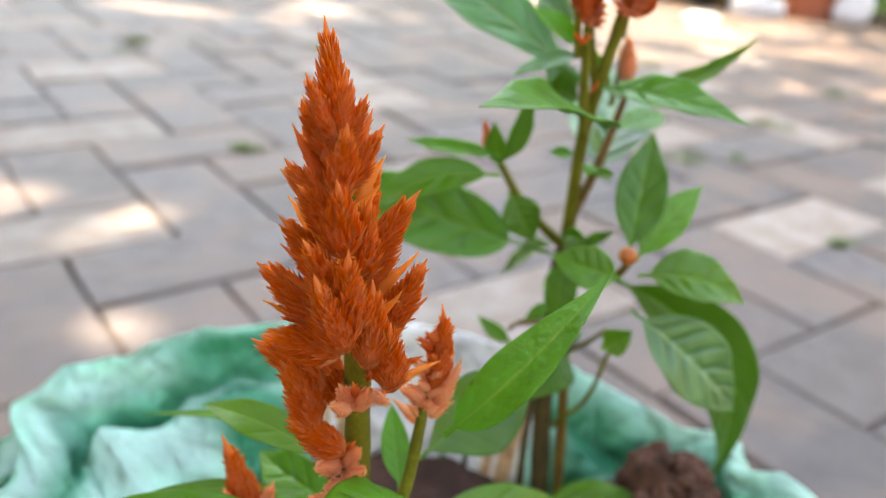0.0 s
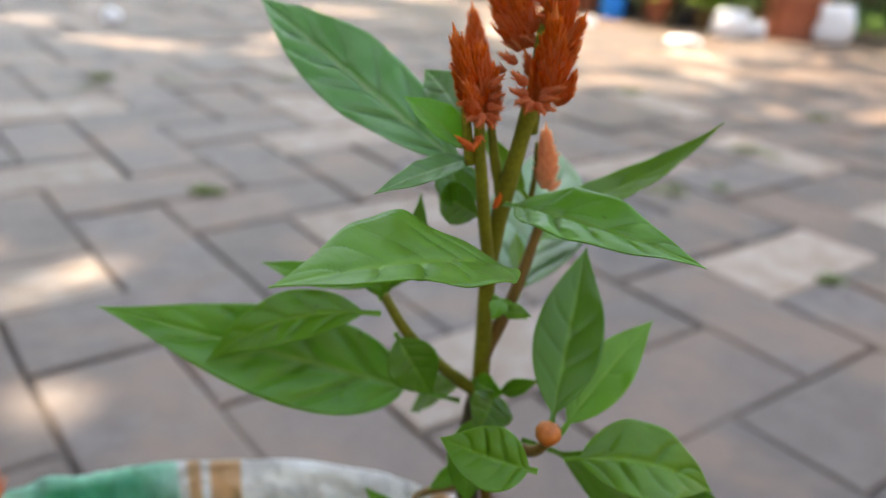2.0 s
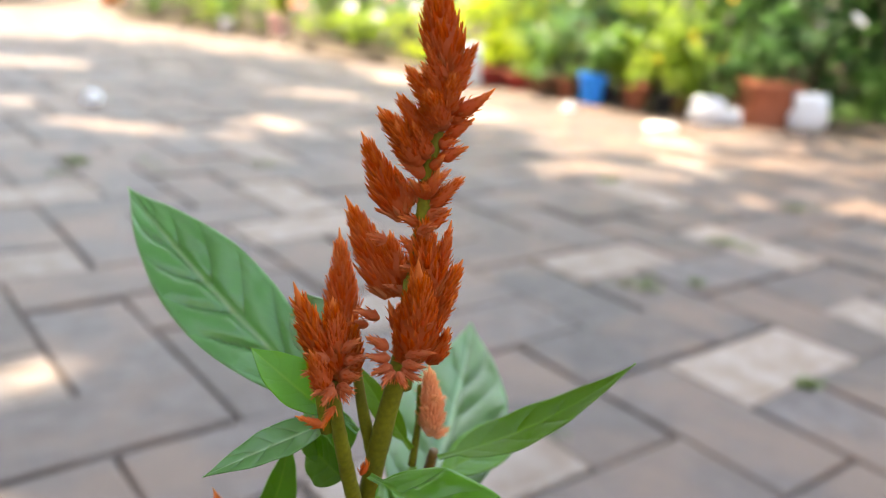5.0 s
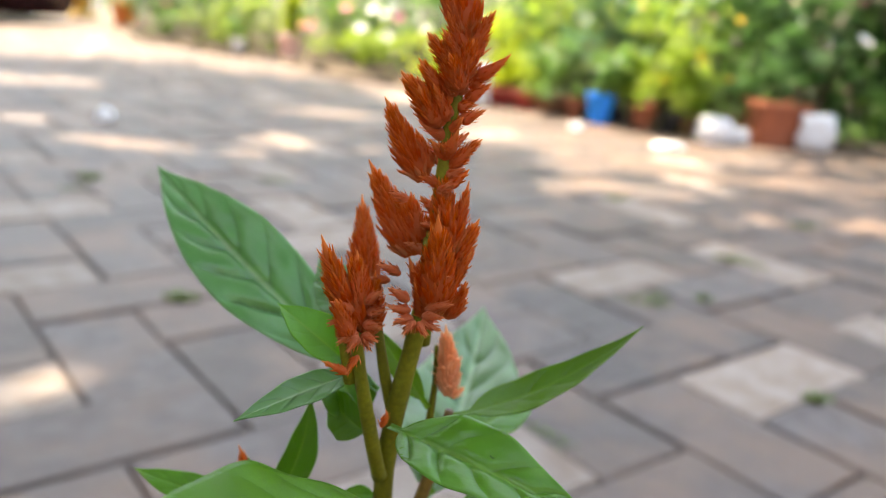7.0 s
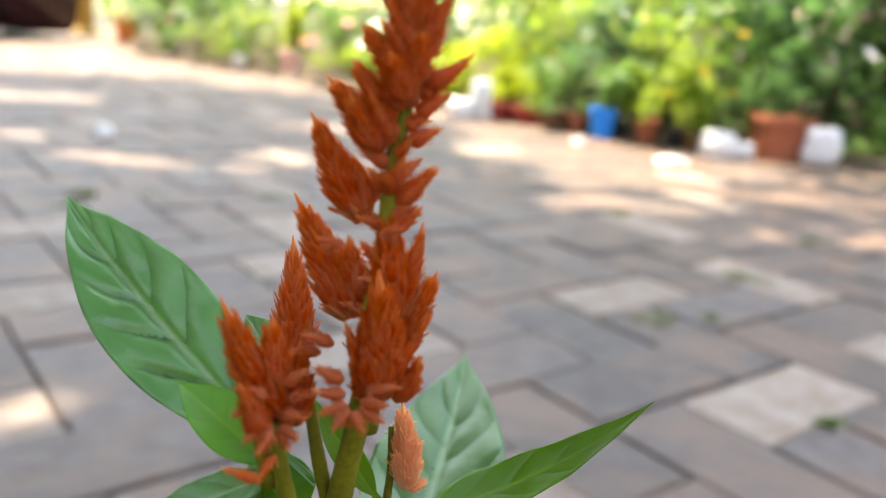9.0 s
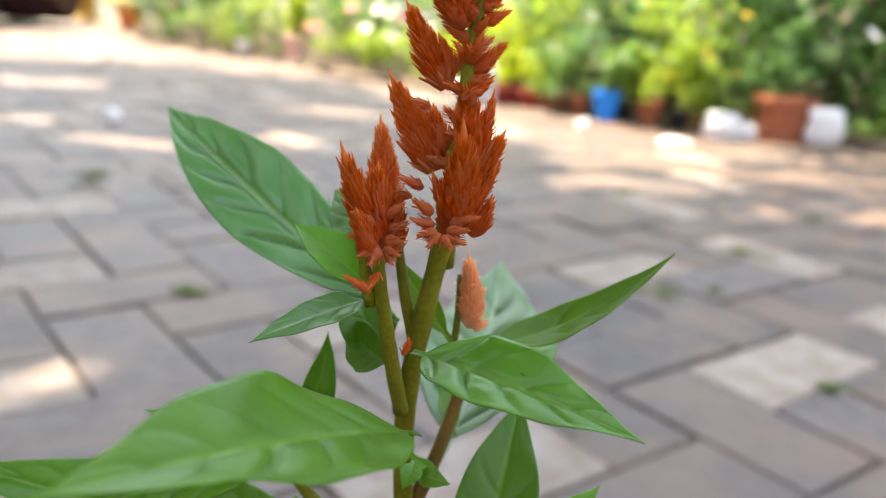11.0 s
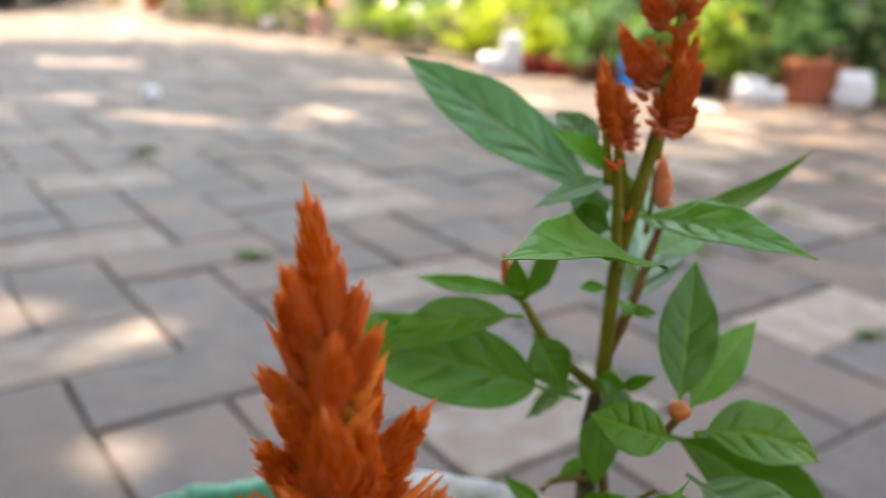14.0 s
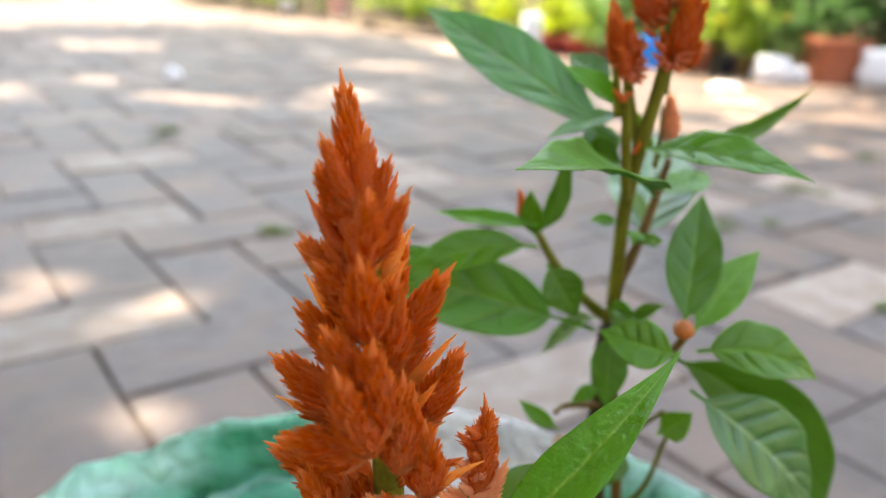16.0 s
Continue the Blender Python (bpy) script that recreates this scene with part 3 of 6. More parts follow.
PETAL = PETAL_MAIN
bm = bmesh.new()
tube(bm, smooth_path([(0.0190, 0.0030, 0.2997), (0.0194, 0.0020, 0.3121), (0.0200, 0.0015, 0.3185), (0.0207, 0.0010, 0.3297), (0.0217, 0.0010, 0.3358), (0.0219, 0.0010, 0.3411)], 3), [0.0012 - 0.00004 * i for i in range(16)], 10)
PLUME = part("flower_plume", bm, STEM, main_plant, "rust-orange feathery flower plume")
spikelet(PLUME, (0.02209, 0.00120, 0.34021), (0.02028, 0.00100, 0.35206), 0.0027)
spikelet(PLUME, (0.02188, 0.00040, 0.33889), (0.01950, -0.00100, 0.34343), 0.0012)
spikelet(PLUME, (0.02188, 0.00040, 0.33716), (0.01901, -0.00100, 0.34146), 0.0012)
spikelet(PLUME, (0.02141, 0.00040, 0.33565), (0.01725, -0.00100, 0.34093), 0.0017)
spikelet(PLUME, (0.02286, 0.00080, 0.33919), (0.02524, 0.00000, 0.34386), 0.0012)
spikelet(PLUME, (0.02303, 0.00120, 0.33825), (0.02454, 0.00100, 0.34101), 0.0011)
spikelet(PLUME, (0.02200, 0.00000, 0.33579), (0.02290, -0.00200, 0.34055), 0.0016)
spikelet(PLUME, (0.02155, -0.00040, 0.33438), (0.02006, -0.00300, 0.33884), 0.0018)
spikelet(PLUME, (0.02054, 0.00080, 0.33250), (0.01639, 0.00000, 0.33778), 0.0017)
spikelet(PLUME, (0.02102, -0.00040, 0.33374), (0.01971, -0.00300, 0.33825), 0.0013)
spikelet(PLUME, (0.01974, 0.00040, 0.32980), (0.01443, -0.00100, 0.33626), 0.0020)
spikelet(PLUME, (0.01919, 0.00000, 0.32987), (0.01667, -0.00200, 0.33494), 0.0017)
spikelet(PLUME, (0.02031, 0.00000, 0.33058), (0.01852, -0.00200, 0.33510), 0.0013)
spikelet(PLUME, (0.01788, 0.00200, 0.32244), (0.01223, 0.00300, 0.33264), 0.0023)
spikelet(PLUME, (0.01874, 0.00160, 0.32429), (0.01645, 0.00200, 0.32904), 0.0013)
spikelet(PLUME, (0.02312, 0.00080, 0.33570), (0.02744, 0.00000, 0.33902), 0.0011)
spikelet(PLUME, (0.02259, 0.00120, 0.33467), (0.02523, 0.00100, 0.33672), 0.0010)
spikelet(PLUME, (0.02240, 0.00120, 0.33315), (0.02546, 0.00100, 0.33526), 0.0010)
spikelet(PLUME, (0.02183, 0.00120, 0.33036), (0.02501, 0.00100, 0.33203), 0.0010)
spikelet(PLUME, (0.02088, 0.00120, 0.32463), (0.02493, 0.00100, 0.32852), 0.0013)
spikelet(PLUME, (0.02055, 0.00040, 0.32615), (0.02189, -0.00100, 0.32980), 0.0011)
spikelet(PLUME, (0.02074, 0.00120, 0.32203), (0.02360, 0.00100, 0.32462), 0.0010)
spikelet(PLUME, (0.02055, 0.00040, 0.32615), (0.01850, -0.00100, 0.32829), 0.0010)
spikelet(PLUME, (0.02220, 0.00120, 0.31347), (0.02075, 0.00100, 0.32500), 0.0024)
spikelet(PLUME, (0.02236, 0.00160, 0.31535), (0.02367, 0.00200, 0.32297), 0.0012)
spikelet(PLUME, (0.02177, 0.00160, 0.30974), (0.02544, 0.00200, 0.31817), 0.0020)
spikelet(PLUME, (0.02131, 0.00080, 0.30801), (0.02470, 0.00000, 0.31431), 0.0013)
spikelet(PLUME, (0.02066, -0.00100, 0.30580), (0.02025, -0.00450, 0.32003), 0.0031)
spikelet(PLUME, (0.01994, -0.00040, 0.30644), (0.01883, -0.00300, 0.31523), 0.0015)
spikelet(PLUME, (0.02220, 0.00000, 0.30500), (0.02431, -0.00200, 0.31091), 0.0015)
spikelet(PLUME, (0.01907, -0.00040, 0.30492), (0.01774, -0.00300, 0.31047), 0.0012)
spikelet(PLUME, (0.01688, 0.00320, 0.31197), (0.01018, 0.00600, 0.32397), 0.0028)
spikelet(PLUME, (0.01772, 0.00240, 0.31245), (0.01460, 0.00400, 0.32038), 0.0018)
spikelet(PLUME, (0.01825, 0.00240, 0.31458), (0.01617, 0.00400, 0.32052), 0.0017)
spikelet(PLUME, (0.01843, 0.00080, 0.30843), (0.01675, 0.00000, 0.31286), 0.0011)
spikelet(PLUME, (0.01756, -0.00400, 0.30702), (0.01472, -0.00600, 0.30821), 0.0008, PETAL_FOOT)
spikelet(PLUME, (0.01798, -0.00500, 0.30641), (0.01577, -0.00700, 0.30629), 0.0008, PETAL_FOOT)
spikelet(PLUME, (0.01930, -0.00400, 0.30645), (0.02211, -0.00600, 0.30720), 0.0008, PETAL_FOOT)
spikelet(PLUME, (0.01921, -0.00400, 0.30574), (0.02178, -0.00600, 0.30545), 0.0008, PETAL_FOOT)
spikelet(PLUME, (0.01837, -0.00600, 0.30643), (0.01722, -0.00800, 0.30531), 0.0007, PETAL_FOOT)
spikelet(PLUME, (0.01885, -0.00600, 0.30626), (0.02017, -0.00800, 0.30534), 0.0007, PETAL_FOOT)
spikelet(PLUME, (0.01957, -0.00300, 0.30692), (0.02307, -0.00500, 0.30860), 0.0009, PETAL_FOOT)
spikelet(PLUME, (0.01726, -0.00400, 0.30840), (0.01479, -0.00600, 0.31053), 0.0009, PETAL_FOOT)
spikelet(PLUME, (0.01577, -0.00100, 0.31076), (0.01289, -0.00300, 0.31234), 0.0008, PETAL_FOOT)
spikelet(PLUME, (0.01933, -0.00200, 0.30984), (0.02213, -0.00400, 0.31200), 0.0009, PETAL_FOOT)
spikelet(PLUME, (0.01981, 0.00000, 0.32154), (0.02207, -0.00100, 0.32279), 0.0006, PETAL_FOOT)
spikelet(PLUME, (0.01616, 0.00000, 0.32028), (0.01380, -0.00100, 0.32123), 0.0007, PETAL_FOOT)
spikelet(PLUME, (0.01438, 0.00000, 0.30937), (0.01140, -0.00200, 0.30994), 0.0007, PETAL_FOOT)
AXIS = [Vector((0.0190, 0.0020, 0.3080)), Vector((0.0199, 0.0015, 0.3180)), Vector((0.0206, 0.0010, 0.3280)), Vector((0.0217, 0.0010, 0.3360))]
rnd_f = random.Random(64)
for k in range(26):
    # small brownish florets close round the stalk
    q = k / 25 * 2.99
    p = AXIS[int(q)].lerp(AXIS[int(q) + 1], q % 1)
    turn_k = k * 2.4
    away = Vector((math.cos(turn_k), math.sin(turn_k) * 0.8, rnd_f.uniform(0.3, 0.9)))
    spikelet(PLUME, p, p + away.normalized() * rnd_f.uniform(0.0026, 0.0042), rnd_f.uniform(0.0008, 0.0012), PETAL_FOOT if k % 3 else PETAL_MAIN)
bm = bmesh.new()
tube(bm, smooth_path([(0.0103, -0.0030, 0.2960), (0.0090, -0.0040, 0.3040), (0.0075, -0.0040, 0.3100)]), [0.0009 - 0.00005 * i for i in range(11)], 8)
PLUME = part("flower_plume", bm, STEM, main_plant, "small forked rust-orange side plume")
spikelet(PLUME, (0.01180, -0.00200, 0.30290), (0.00650, -0.00640, 0.31690), 0.0026)
spikelet(PLUME, (0.01080, 0.00500, 0.30500), (0.00860, 0.01300, 0.31760), 0.0024)
spikelet(PLUME, (0.01061, -0.00700, 0.30348), (0.00889, -0.00900, 0.30984), 0.0015)
spikelet(PLUME, (0.01228, -0.00100, 0.30191), (0.01264, -0.00100, 0.31109), 0.0019)
spikelet(PLUME, (0.01156, -0.00400, 0.30717), (0.01066, -0.00400, 0.31442), 0.0018)
spikelet(PLUME, (0.01069, -0.00600, 0.30583), (0.00776, -0.00800, 0.30593), 0.0008, PETAL_FOOT)
spikelet(PLUME, (0.01153, -0.00700, 0.30458), (0.00916, -0.00900, 0.30394), 0.0008, PETAL_FOOT)
spikelet(PLUME, (0.01197, -0.00500, 0.30495), (0.01442, -0.00600, 0.30521), 0.0009, PETAL_FOOT)
spikelet(PLUME, (0.01192, -0.00600, 0.30383), (0.01419, -0.00800, 0.30404), 0.0008, PETAL_FOOT)
spikelet(PLUME, (0.01164, -0.00800, 0.30467), (0.01076, -0.01000, 0.30335), 0.0007, PETAL_FOOT)
spikelet(PLUME, (0.01214, -0.00400, 0.30611), (0.01464, -0.00400, 0.30680), 0.0008, PETAL_FOOT)
spikelet(PLUME, (0.01198, -0.00600, 0.30397), (0.01318, -0.00800, 0.30292), 0.0007, PETAL_FOOT)
spikelet(PLUME, (0.01064, -0.00600, 0.30700), (0.00832, -0.00900, 0.30926), 0.0009, PETAL_FOOT)
spikelet(PLUME, (0.01187, -0.00400, 0.30763), (0.01429, -0.00500, 0.30979), 0.0009, PETAL_FOOT)
bm = bmesh.new()
tube(bm, smooth_path([(0.0205, 0.0110, 0.2830), (0.0210, 0.0110, 0.2900), (0.0208, 0.0110, 0.2960)]), [0.0006 - 0.00003 * i for i in range(11)], 8)
PLUME = part("flower_plume", bm, STEM, main_plant, "small pale orange side plume")
PETAL = PETAL_PALE
spikelet(PLUME, (0.02300, 0.01100, 0.28830), (0.02190, 0.01100, 0.29960), 0.0021)
for k in range(12):
    p = Vector((0.02330, 0.0110, 0.2880)).lerp(Vector((0.02240, 0.0110, 0.2945)), k / 11)
    away = Vector((math.cos(k * 2.4), math.sin(k * 2.4), 0.7)).normalized()
    spikelet(PLUME, p, p + away * 0.0026, 0.0008)
spikelet(PLUME, (-0.00643, 0.00800, 0.27126), (-0.00768, 0.00800, 0.27847), 0.0012, PETAL_FRONT)
bm = bmesh.new()
bmesh.ops.create_icosphere(bm, subdivisions=3, radius=0.0019)
for v in bm.verts:
    v.co *= 1 + 0.18 * noise.noise(v.co * 1500)
bud = part("flower_bud", bm, BUD, main_plant, "round orange flower bud")
bud.location = (0.0250, -0.0160, 0.2586)

front_plant = thing("celosia_plant", "short celosia plant with a large bright orange flower plume", "plant", "celosia plants in the sack", at=(0, 0, 0))
PLANT = front_plant
stalk(front_plant, [(-0.02030, -0.07600, 0.16080), (-0.02080, -0.07800, 0.22080), (-0.02080, -0.08000, 0.25080), (-0.02130, -0.08000, 0.27280)], 0.0022, 0.0017, STEM, "stem", "yellow-green main stem")
stalk(front_plant, [(-0.01880, -0.07800, 0.23280), (-0.01430, -0.07720, 0.24280), (-0.01260, -0.07550, 0.25380), (-0.01200, -0.07500, 0.26080)], 0.0011, 0.0008, STEM, "branch")
stalk(front_plant, [(-0.02130, -0.07800, 0.20580), (-0.03180, -0.07600, 0.21880), (-0.03800, -0.07500, 0.23180)], 0.0012, 0.0009, STEM, "branch")
leaf(PLANT, (-0.00887, -0.07300, 0.25205), (0.01170, -0.07380, 0.28240), 0.0112, (-0.35, -0.75, 0.55), 0.0020, skin_mat=LEAF_BLISTERED, puff=0.25, pits=1.0, widest=0.36)
leaf(PLANT, (-0.01320, -0.05800, 0.23468), (0.00720, -0.04000, 0.24109), 0.0215, (0.1, -0.80, 0.55), -0.0010, skin_mat=LEAF_DEEP, widest=0.5, puff=0.3)
leaf(PLANT, (-0.01547, -0.06400, 0.23261), (-0.01914, -0.05200, 0.24202), 0.0070, (0.1, -0.95, 0.3), 0.0010)
leaf(PLANT, (-0.01383, -0.07800, 0.24386), (-0.02431, -0.10500, 0.26095), 0.0125, (0, -0.35, 0.93), 0.0020)
leaf(PLANT, (-0.02451, -0.07400, 0.24576), (-0.04999, -0.06200, 0.24471), 0.0085, (0.1, -0.5, 0.85), 0.0040, skin_mat=LEAF_LIME)
leaf(PLANT, (-0.02984, -0.06600, 0.24461), (-0.06608, -0.05000, 0.23179), 0.0026, (0, -0.4, 0.9), 0.0000, skin_mat=LEAF_LIME)
leaf(PLANT, (-0.02349, -0.07000, 0.23194), (-0.04458, -0.04800, 0.22446), 0.0120, (0.2, -0.75, 0.6), 0.0020, skin_mat=LEAF)
leaf(PLANT, (-0.03079, -0.07000, 0.23519), (-0.06089, -0.07200, 0.23055), 0.0042, (0, -0.3, 0.95), 0.0040, skin_mat=LEAF_LIME)
leaf(PLANT, (-0.02573, -0.08500, 0.24285), (-0.07017, -0.07500, 0.22658), 0.0090, (0, -0.5, 0.85), 0.0040)
leaf(PLANT, (-0.01239, -0.06000, 0.22326), (0.02147, -0.03500, 0.20314), 0.0120, (0, -0.45, 0.9), 0.0040)
leaf(PLANT, (-0.01988, -0.05800, 0.25066), (-0.02490, -0.05000, 0.26705), 0.0058, (0.6, -0.8, 0.0), 0.0010)
PETAL = PETAL_FRONT
bm = bmesh.new()
tube(bm, smooth_path([(-0.02130, -0.08000, 0.26480), (-0.02230, -0.08000, 0.28580), (-0.02480, -0.08000, 0.30480)]), [0.0017 - 0.0001 * i for i in range(11)], 10)
PLUME = part("flower_plume", bm, STEM, front_plant, "bright orange feathery flower plume")
spikelet(PLUME, (-0.02446, -0.08000, 0.29959), (-0.02634, -0.08000, 0.31367), 0.0025)
spikelet(PLUME, (-0.02447, -0.08400, 0.30044), (-0.02688, -0.08700, 0.30867), 0.0016)
spikelet(PLUME, (-0.02371, -0.08300, 0.30057), (-0.02247, -0.08600, 0.30899), 0.0015)
spikelet(PLUME, (-0.02481, -0.08200, 0.29785), (-0.02782, -0.08500, 0.30517), 0.0018)
spikelet(PLUME, (-0.02358, -0.08100, 0.29765), (-0.02057, -0.08300, 0.30591), 0.0017)
spikelet(PLUME, (-0.02244, -0.08300, 0.29477), (-0.01816, -0.08600, 0.30351), 0.0017)
spikelet(PLUME, (-0.02529, -0.07900, 0.29302), (-0.02915, -0.07900, 0.29992), 0.0019)
spikelet(PLUME, (-0.02499, -0.08100, 0.29047), (-0.03032, -0.08300, 0.29739), 0.0020)
spikelet(PLUME, (-0.02289, -0.08700, 0.29488), (-0.02146, -0.09100, 0.30480), 0.0020)
spikelet(PLUME, (-0.02206, -0.07800, 0.28595), (-0.02042, -0.07700, 0.29721), 0.0021)
spikelet(PLUME, (-0.02422, -0.08400, 0.28869), (-0.02775, -0.08800, 0.29616), 0.0021)
spikelet(PLUME, (-0.02218, -0.08800, 0.28800), (-0.02237, -0.09200, 0.29884), 0.0025)
spikelet(PLUME, (-0.02044, -0.08500, 0.28366), (-0.01904, -0.08800, 0.29566), 0.0024)
spikelet(PLUME, (-0.02031, -0.08100, 0.28239), (-0.01384, -0.08300, 0.29508), 0.0025)
spikelet(PLUME, (-0.02497, -0.08200, 0.28126), (-0.03055, -0.08500, 0.29093), 0.0024)
spikelet(PLUME, (-0.02270, -0.08800, 0.28093), (-0.02569, -0.09400, 0.29245), 0.0025)
spikelet(PLUME, (-0.02053, -0.07800, 0.27585), (-0.01802, -0.07700, 0.28596), 0.0026)
spikelet(PLUME, (-0.02051, -0.09000, 0.27908), (-0.02037, -0.09500, 0.29210), 0.0026)
spikelet(PLUME, (-0.02610, -0.08300, 0.27546), (-0.03320, -0.08600, 0.28492), 0.0029)
spikelet(PLUME, (-0.01709, -0.08100, 0.27507), (-0.01253, -0.08300, 0.28624), 0.0023)
spikelet(PLUME, (-0.02133, -0.09100, 0.27713), (-0.02373, -0.09700, 0.28987), 0.0027)
spikelet(PLUME, (-0.01897, -0.08700, 0.27247), (-0.01848, -0.08900, 0.28585), 0.0028)
spikelet(PLUME, (-0.02237, -0.08900, 0.27498), (-0.03038, -0.09400, 0.27978), 0.0024)
spikelet(PLUME, (-0.02565, -0.08300, 0.26546), (-0.03414, -0.08600, 0.27405), 0.0027)
spikelet(PLUME, (-0.01595, -0.08600, 0.26868), (-0.01613, -0.08900, 0.28024), 0.0024)
spikelet(PLUME, (-0.02595, -0.08500, 0.26114), (-0.02989, -0.08800, 0.27259), 0.0027)
spikelet(PLUME, (-0.02245, -0.08400, 0.25599), (-0.02917, -0.08800, 0.26362), 0.0025)
spikelet(PLUME, (-0.02308, -0.07900, 0.26019), (-0.02632, -0.07800, 0.26783), 0.0030)
spikelet(PLUME, (-0.02060, -0.08000, 0.26507), (-0.01962, -0.08000, 0.27078), 0.0019)
spikelet(PLUME, (-0.02296, -0.08300, 0.25210), (-0.02565, -0.08600, 0.25414), 0.0013)
spikelet(PLUME, (-0.02273, -0.08200, 0.25236), (-0.02050, -0.08400, 0.25823), 0.0014)
spikelet(PLUME, (-0.02297, -0.08300, 0.25261), (-0.02524, -0.08800, 0.25581), 0.0017, PETAL_PALE)
spikelet(PLUME, (-0.02215, -0.08200, 0.25244), (-0.01939, -0.08600, 0.25873), 0.0015, PETAL_PALE)
spikelet(PLUME, (-0.02173, -0.08400, 0.25020), (-0.02382, -0.08900, 0.25388), 0.0015, PETAL_PALE)
spikelet(PLUME, (-0.02190, -0.08300, 0.24997), (-0.01859, -0.08800, 0.25673), 0.0015, PETAL_PALE)
spikelet(PLUME, (-0.02132, -0.08400, 0.26388), (-0.02226, -0.08900, 0.27073), 0.0016, PETAL_PALE)
spikelet(PLUME, (-0.02053, -0.08400, 0.26398), (-0.01835, -0.08800, 0.27014), 0.0016, PETAL_PALE)
spikelet(PLUME, (-0.02283, -0.08300, 0.24688), (-0.02661, -0.08700, 0.25029), 0.0014, PETAL_PALE)
spikelet(PLUME, (-0.01956, -0.08000, 0.26328), (-0.01611, -0.08300, 0.26386), 0.0013, PETAL_PALE)
spikelet(PLUME, (-0.02120, -0.08800, 0.26576), (-0.02274, -0.09200, 0.26923), 0.0012, PETAL_PALE)
spikelet(PLUME, (-0.02352, -0.08000, 0.25171), (-0.02862, -0.08000, 0.25310), 0.0017, PETAL_PALE)
rnd_s = random.Random(31)
for k in range(52):
    # slim young spikelets between the large ones, upright near the tip, spreading lower down
    z = 0.2640 + 0.0335 * (k + rnd_s.random()) / 52
    reach = min(0.0115, 0.0016 + 0.0105 * ((0.3120 - z - 0.006) / 0.04) ** 0.8)
    c = Vector((-0.0208 - 0.0055 * (z - 0.262) / 0.05, -0.0805, z))
    out = Vector((math.cos(k * 2.4), math.sin(k * 2.4) * 0.9, 0))
    long = rnd_s.uniform(0.0058, 0.0080)
    spikelet(PLUME, c + out * reach * 0.30, c + out * reach * rnd_s.uniform(0.85, 1.15) + Vector((0, 0, long)), rnd_s.uniform(0.00085, 0.00115), PETAL_GOLD if k % 3 == 0 else PETAL_FRONT)
PETAL = PETAL_PALE
bm = bmesh.new()
tube(bm, smooth_path([(-0.01220, -0.07520, 0.25680), (-0.01180, -0.07500, 0.26280), (-0.01140, -0.07500, 0.26880)]), [0.0008 - 0.00005 * i for i in range(11)], 8)
PLUME = part("flower_plume", bm, STEM, front_plant, "small orange plume with pale open florets")
spikelet(PLUME, (-0.01111, -0.07500, 0.26121), (-0.01070, -0.07500, 0.27586), 0.0021, PETAL_FRONT)
for k in range(22):
    p = Vector((-0.0118, -0.0752, 0.2575)).lerp(Vector((-0.0109, -0.0750, 0.2705)), k / 21)
    away = Vector((math.cos(k * 2.4), math.sin(k * 2.4), 0.8)).normalized()
    spikelet(PLUME, p, p + away * (0.0046 - 0.00008 * k), 0.0010, PETAL_PALE if k < 15 else PETAL_FRONT)
spikelet(PLUME, (-0.01028, -0.07500, 0.25908), (-0.00722, -0.07700, 0.26844), 0.0014)
spikelet(PLUME, (-0.01222, -0.07500, 0.25883), (-0.01575, -0.07800, 0.26321), 0.0013)
spikelet(PLUME, (-0.01100, -0.07400, 0.25601), (-0.00762, -0.07600, 0.26062), 0.0010)
spikelet(PLUME, (-0.01212, -0.07400, 0.25587), (-0.01462, -0.07700, 0.26011), 0.0010)
spikelet(PLUME, (-0.01277, -0.07200, 0.25328), (-0.01743, -0.07000, 0.25577), 0.0011)
bm = bmesh.new()
tube(bm, smooth_path([(-0.03800, -0.07500, 0.22980), (-0.03880, -0.07550, 0.23680), (-0.03980, -0.07600, 0.24380)]), [0.0008 - 0.00005 * i for i in range(11)], 8)
PLUME = part("flower_plume", bm, STEM, front_plant, "small orange plume near the soil")
spikelet(PLUME, (-0.03811, -0.07500, 0.23188), (-0.04171, -0.07700, 0.25140), 0.0034, PETAL_FRONT)
spikelet(PLUME, (-0.03714, -0.07500, 0.23323), (-0.03372, -0.07700, 0.24357), 0.0018)
spikelet(PLUME, (-0.03843, -0.07700, 0.23367), (-0.04066, -0.08000, 0.24398), 0.0017)

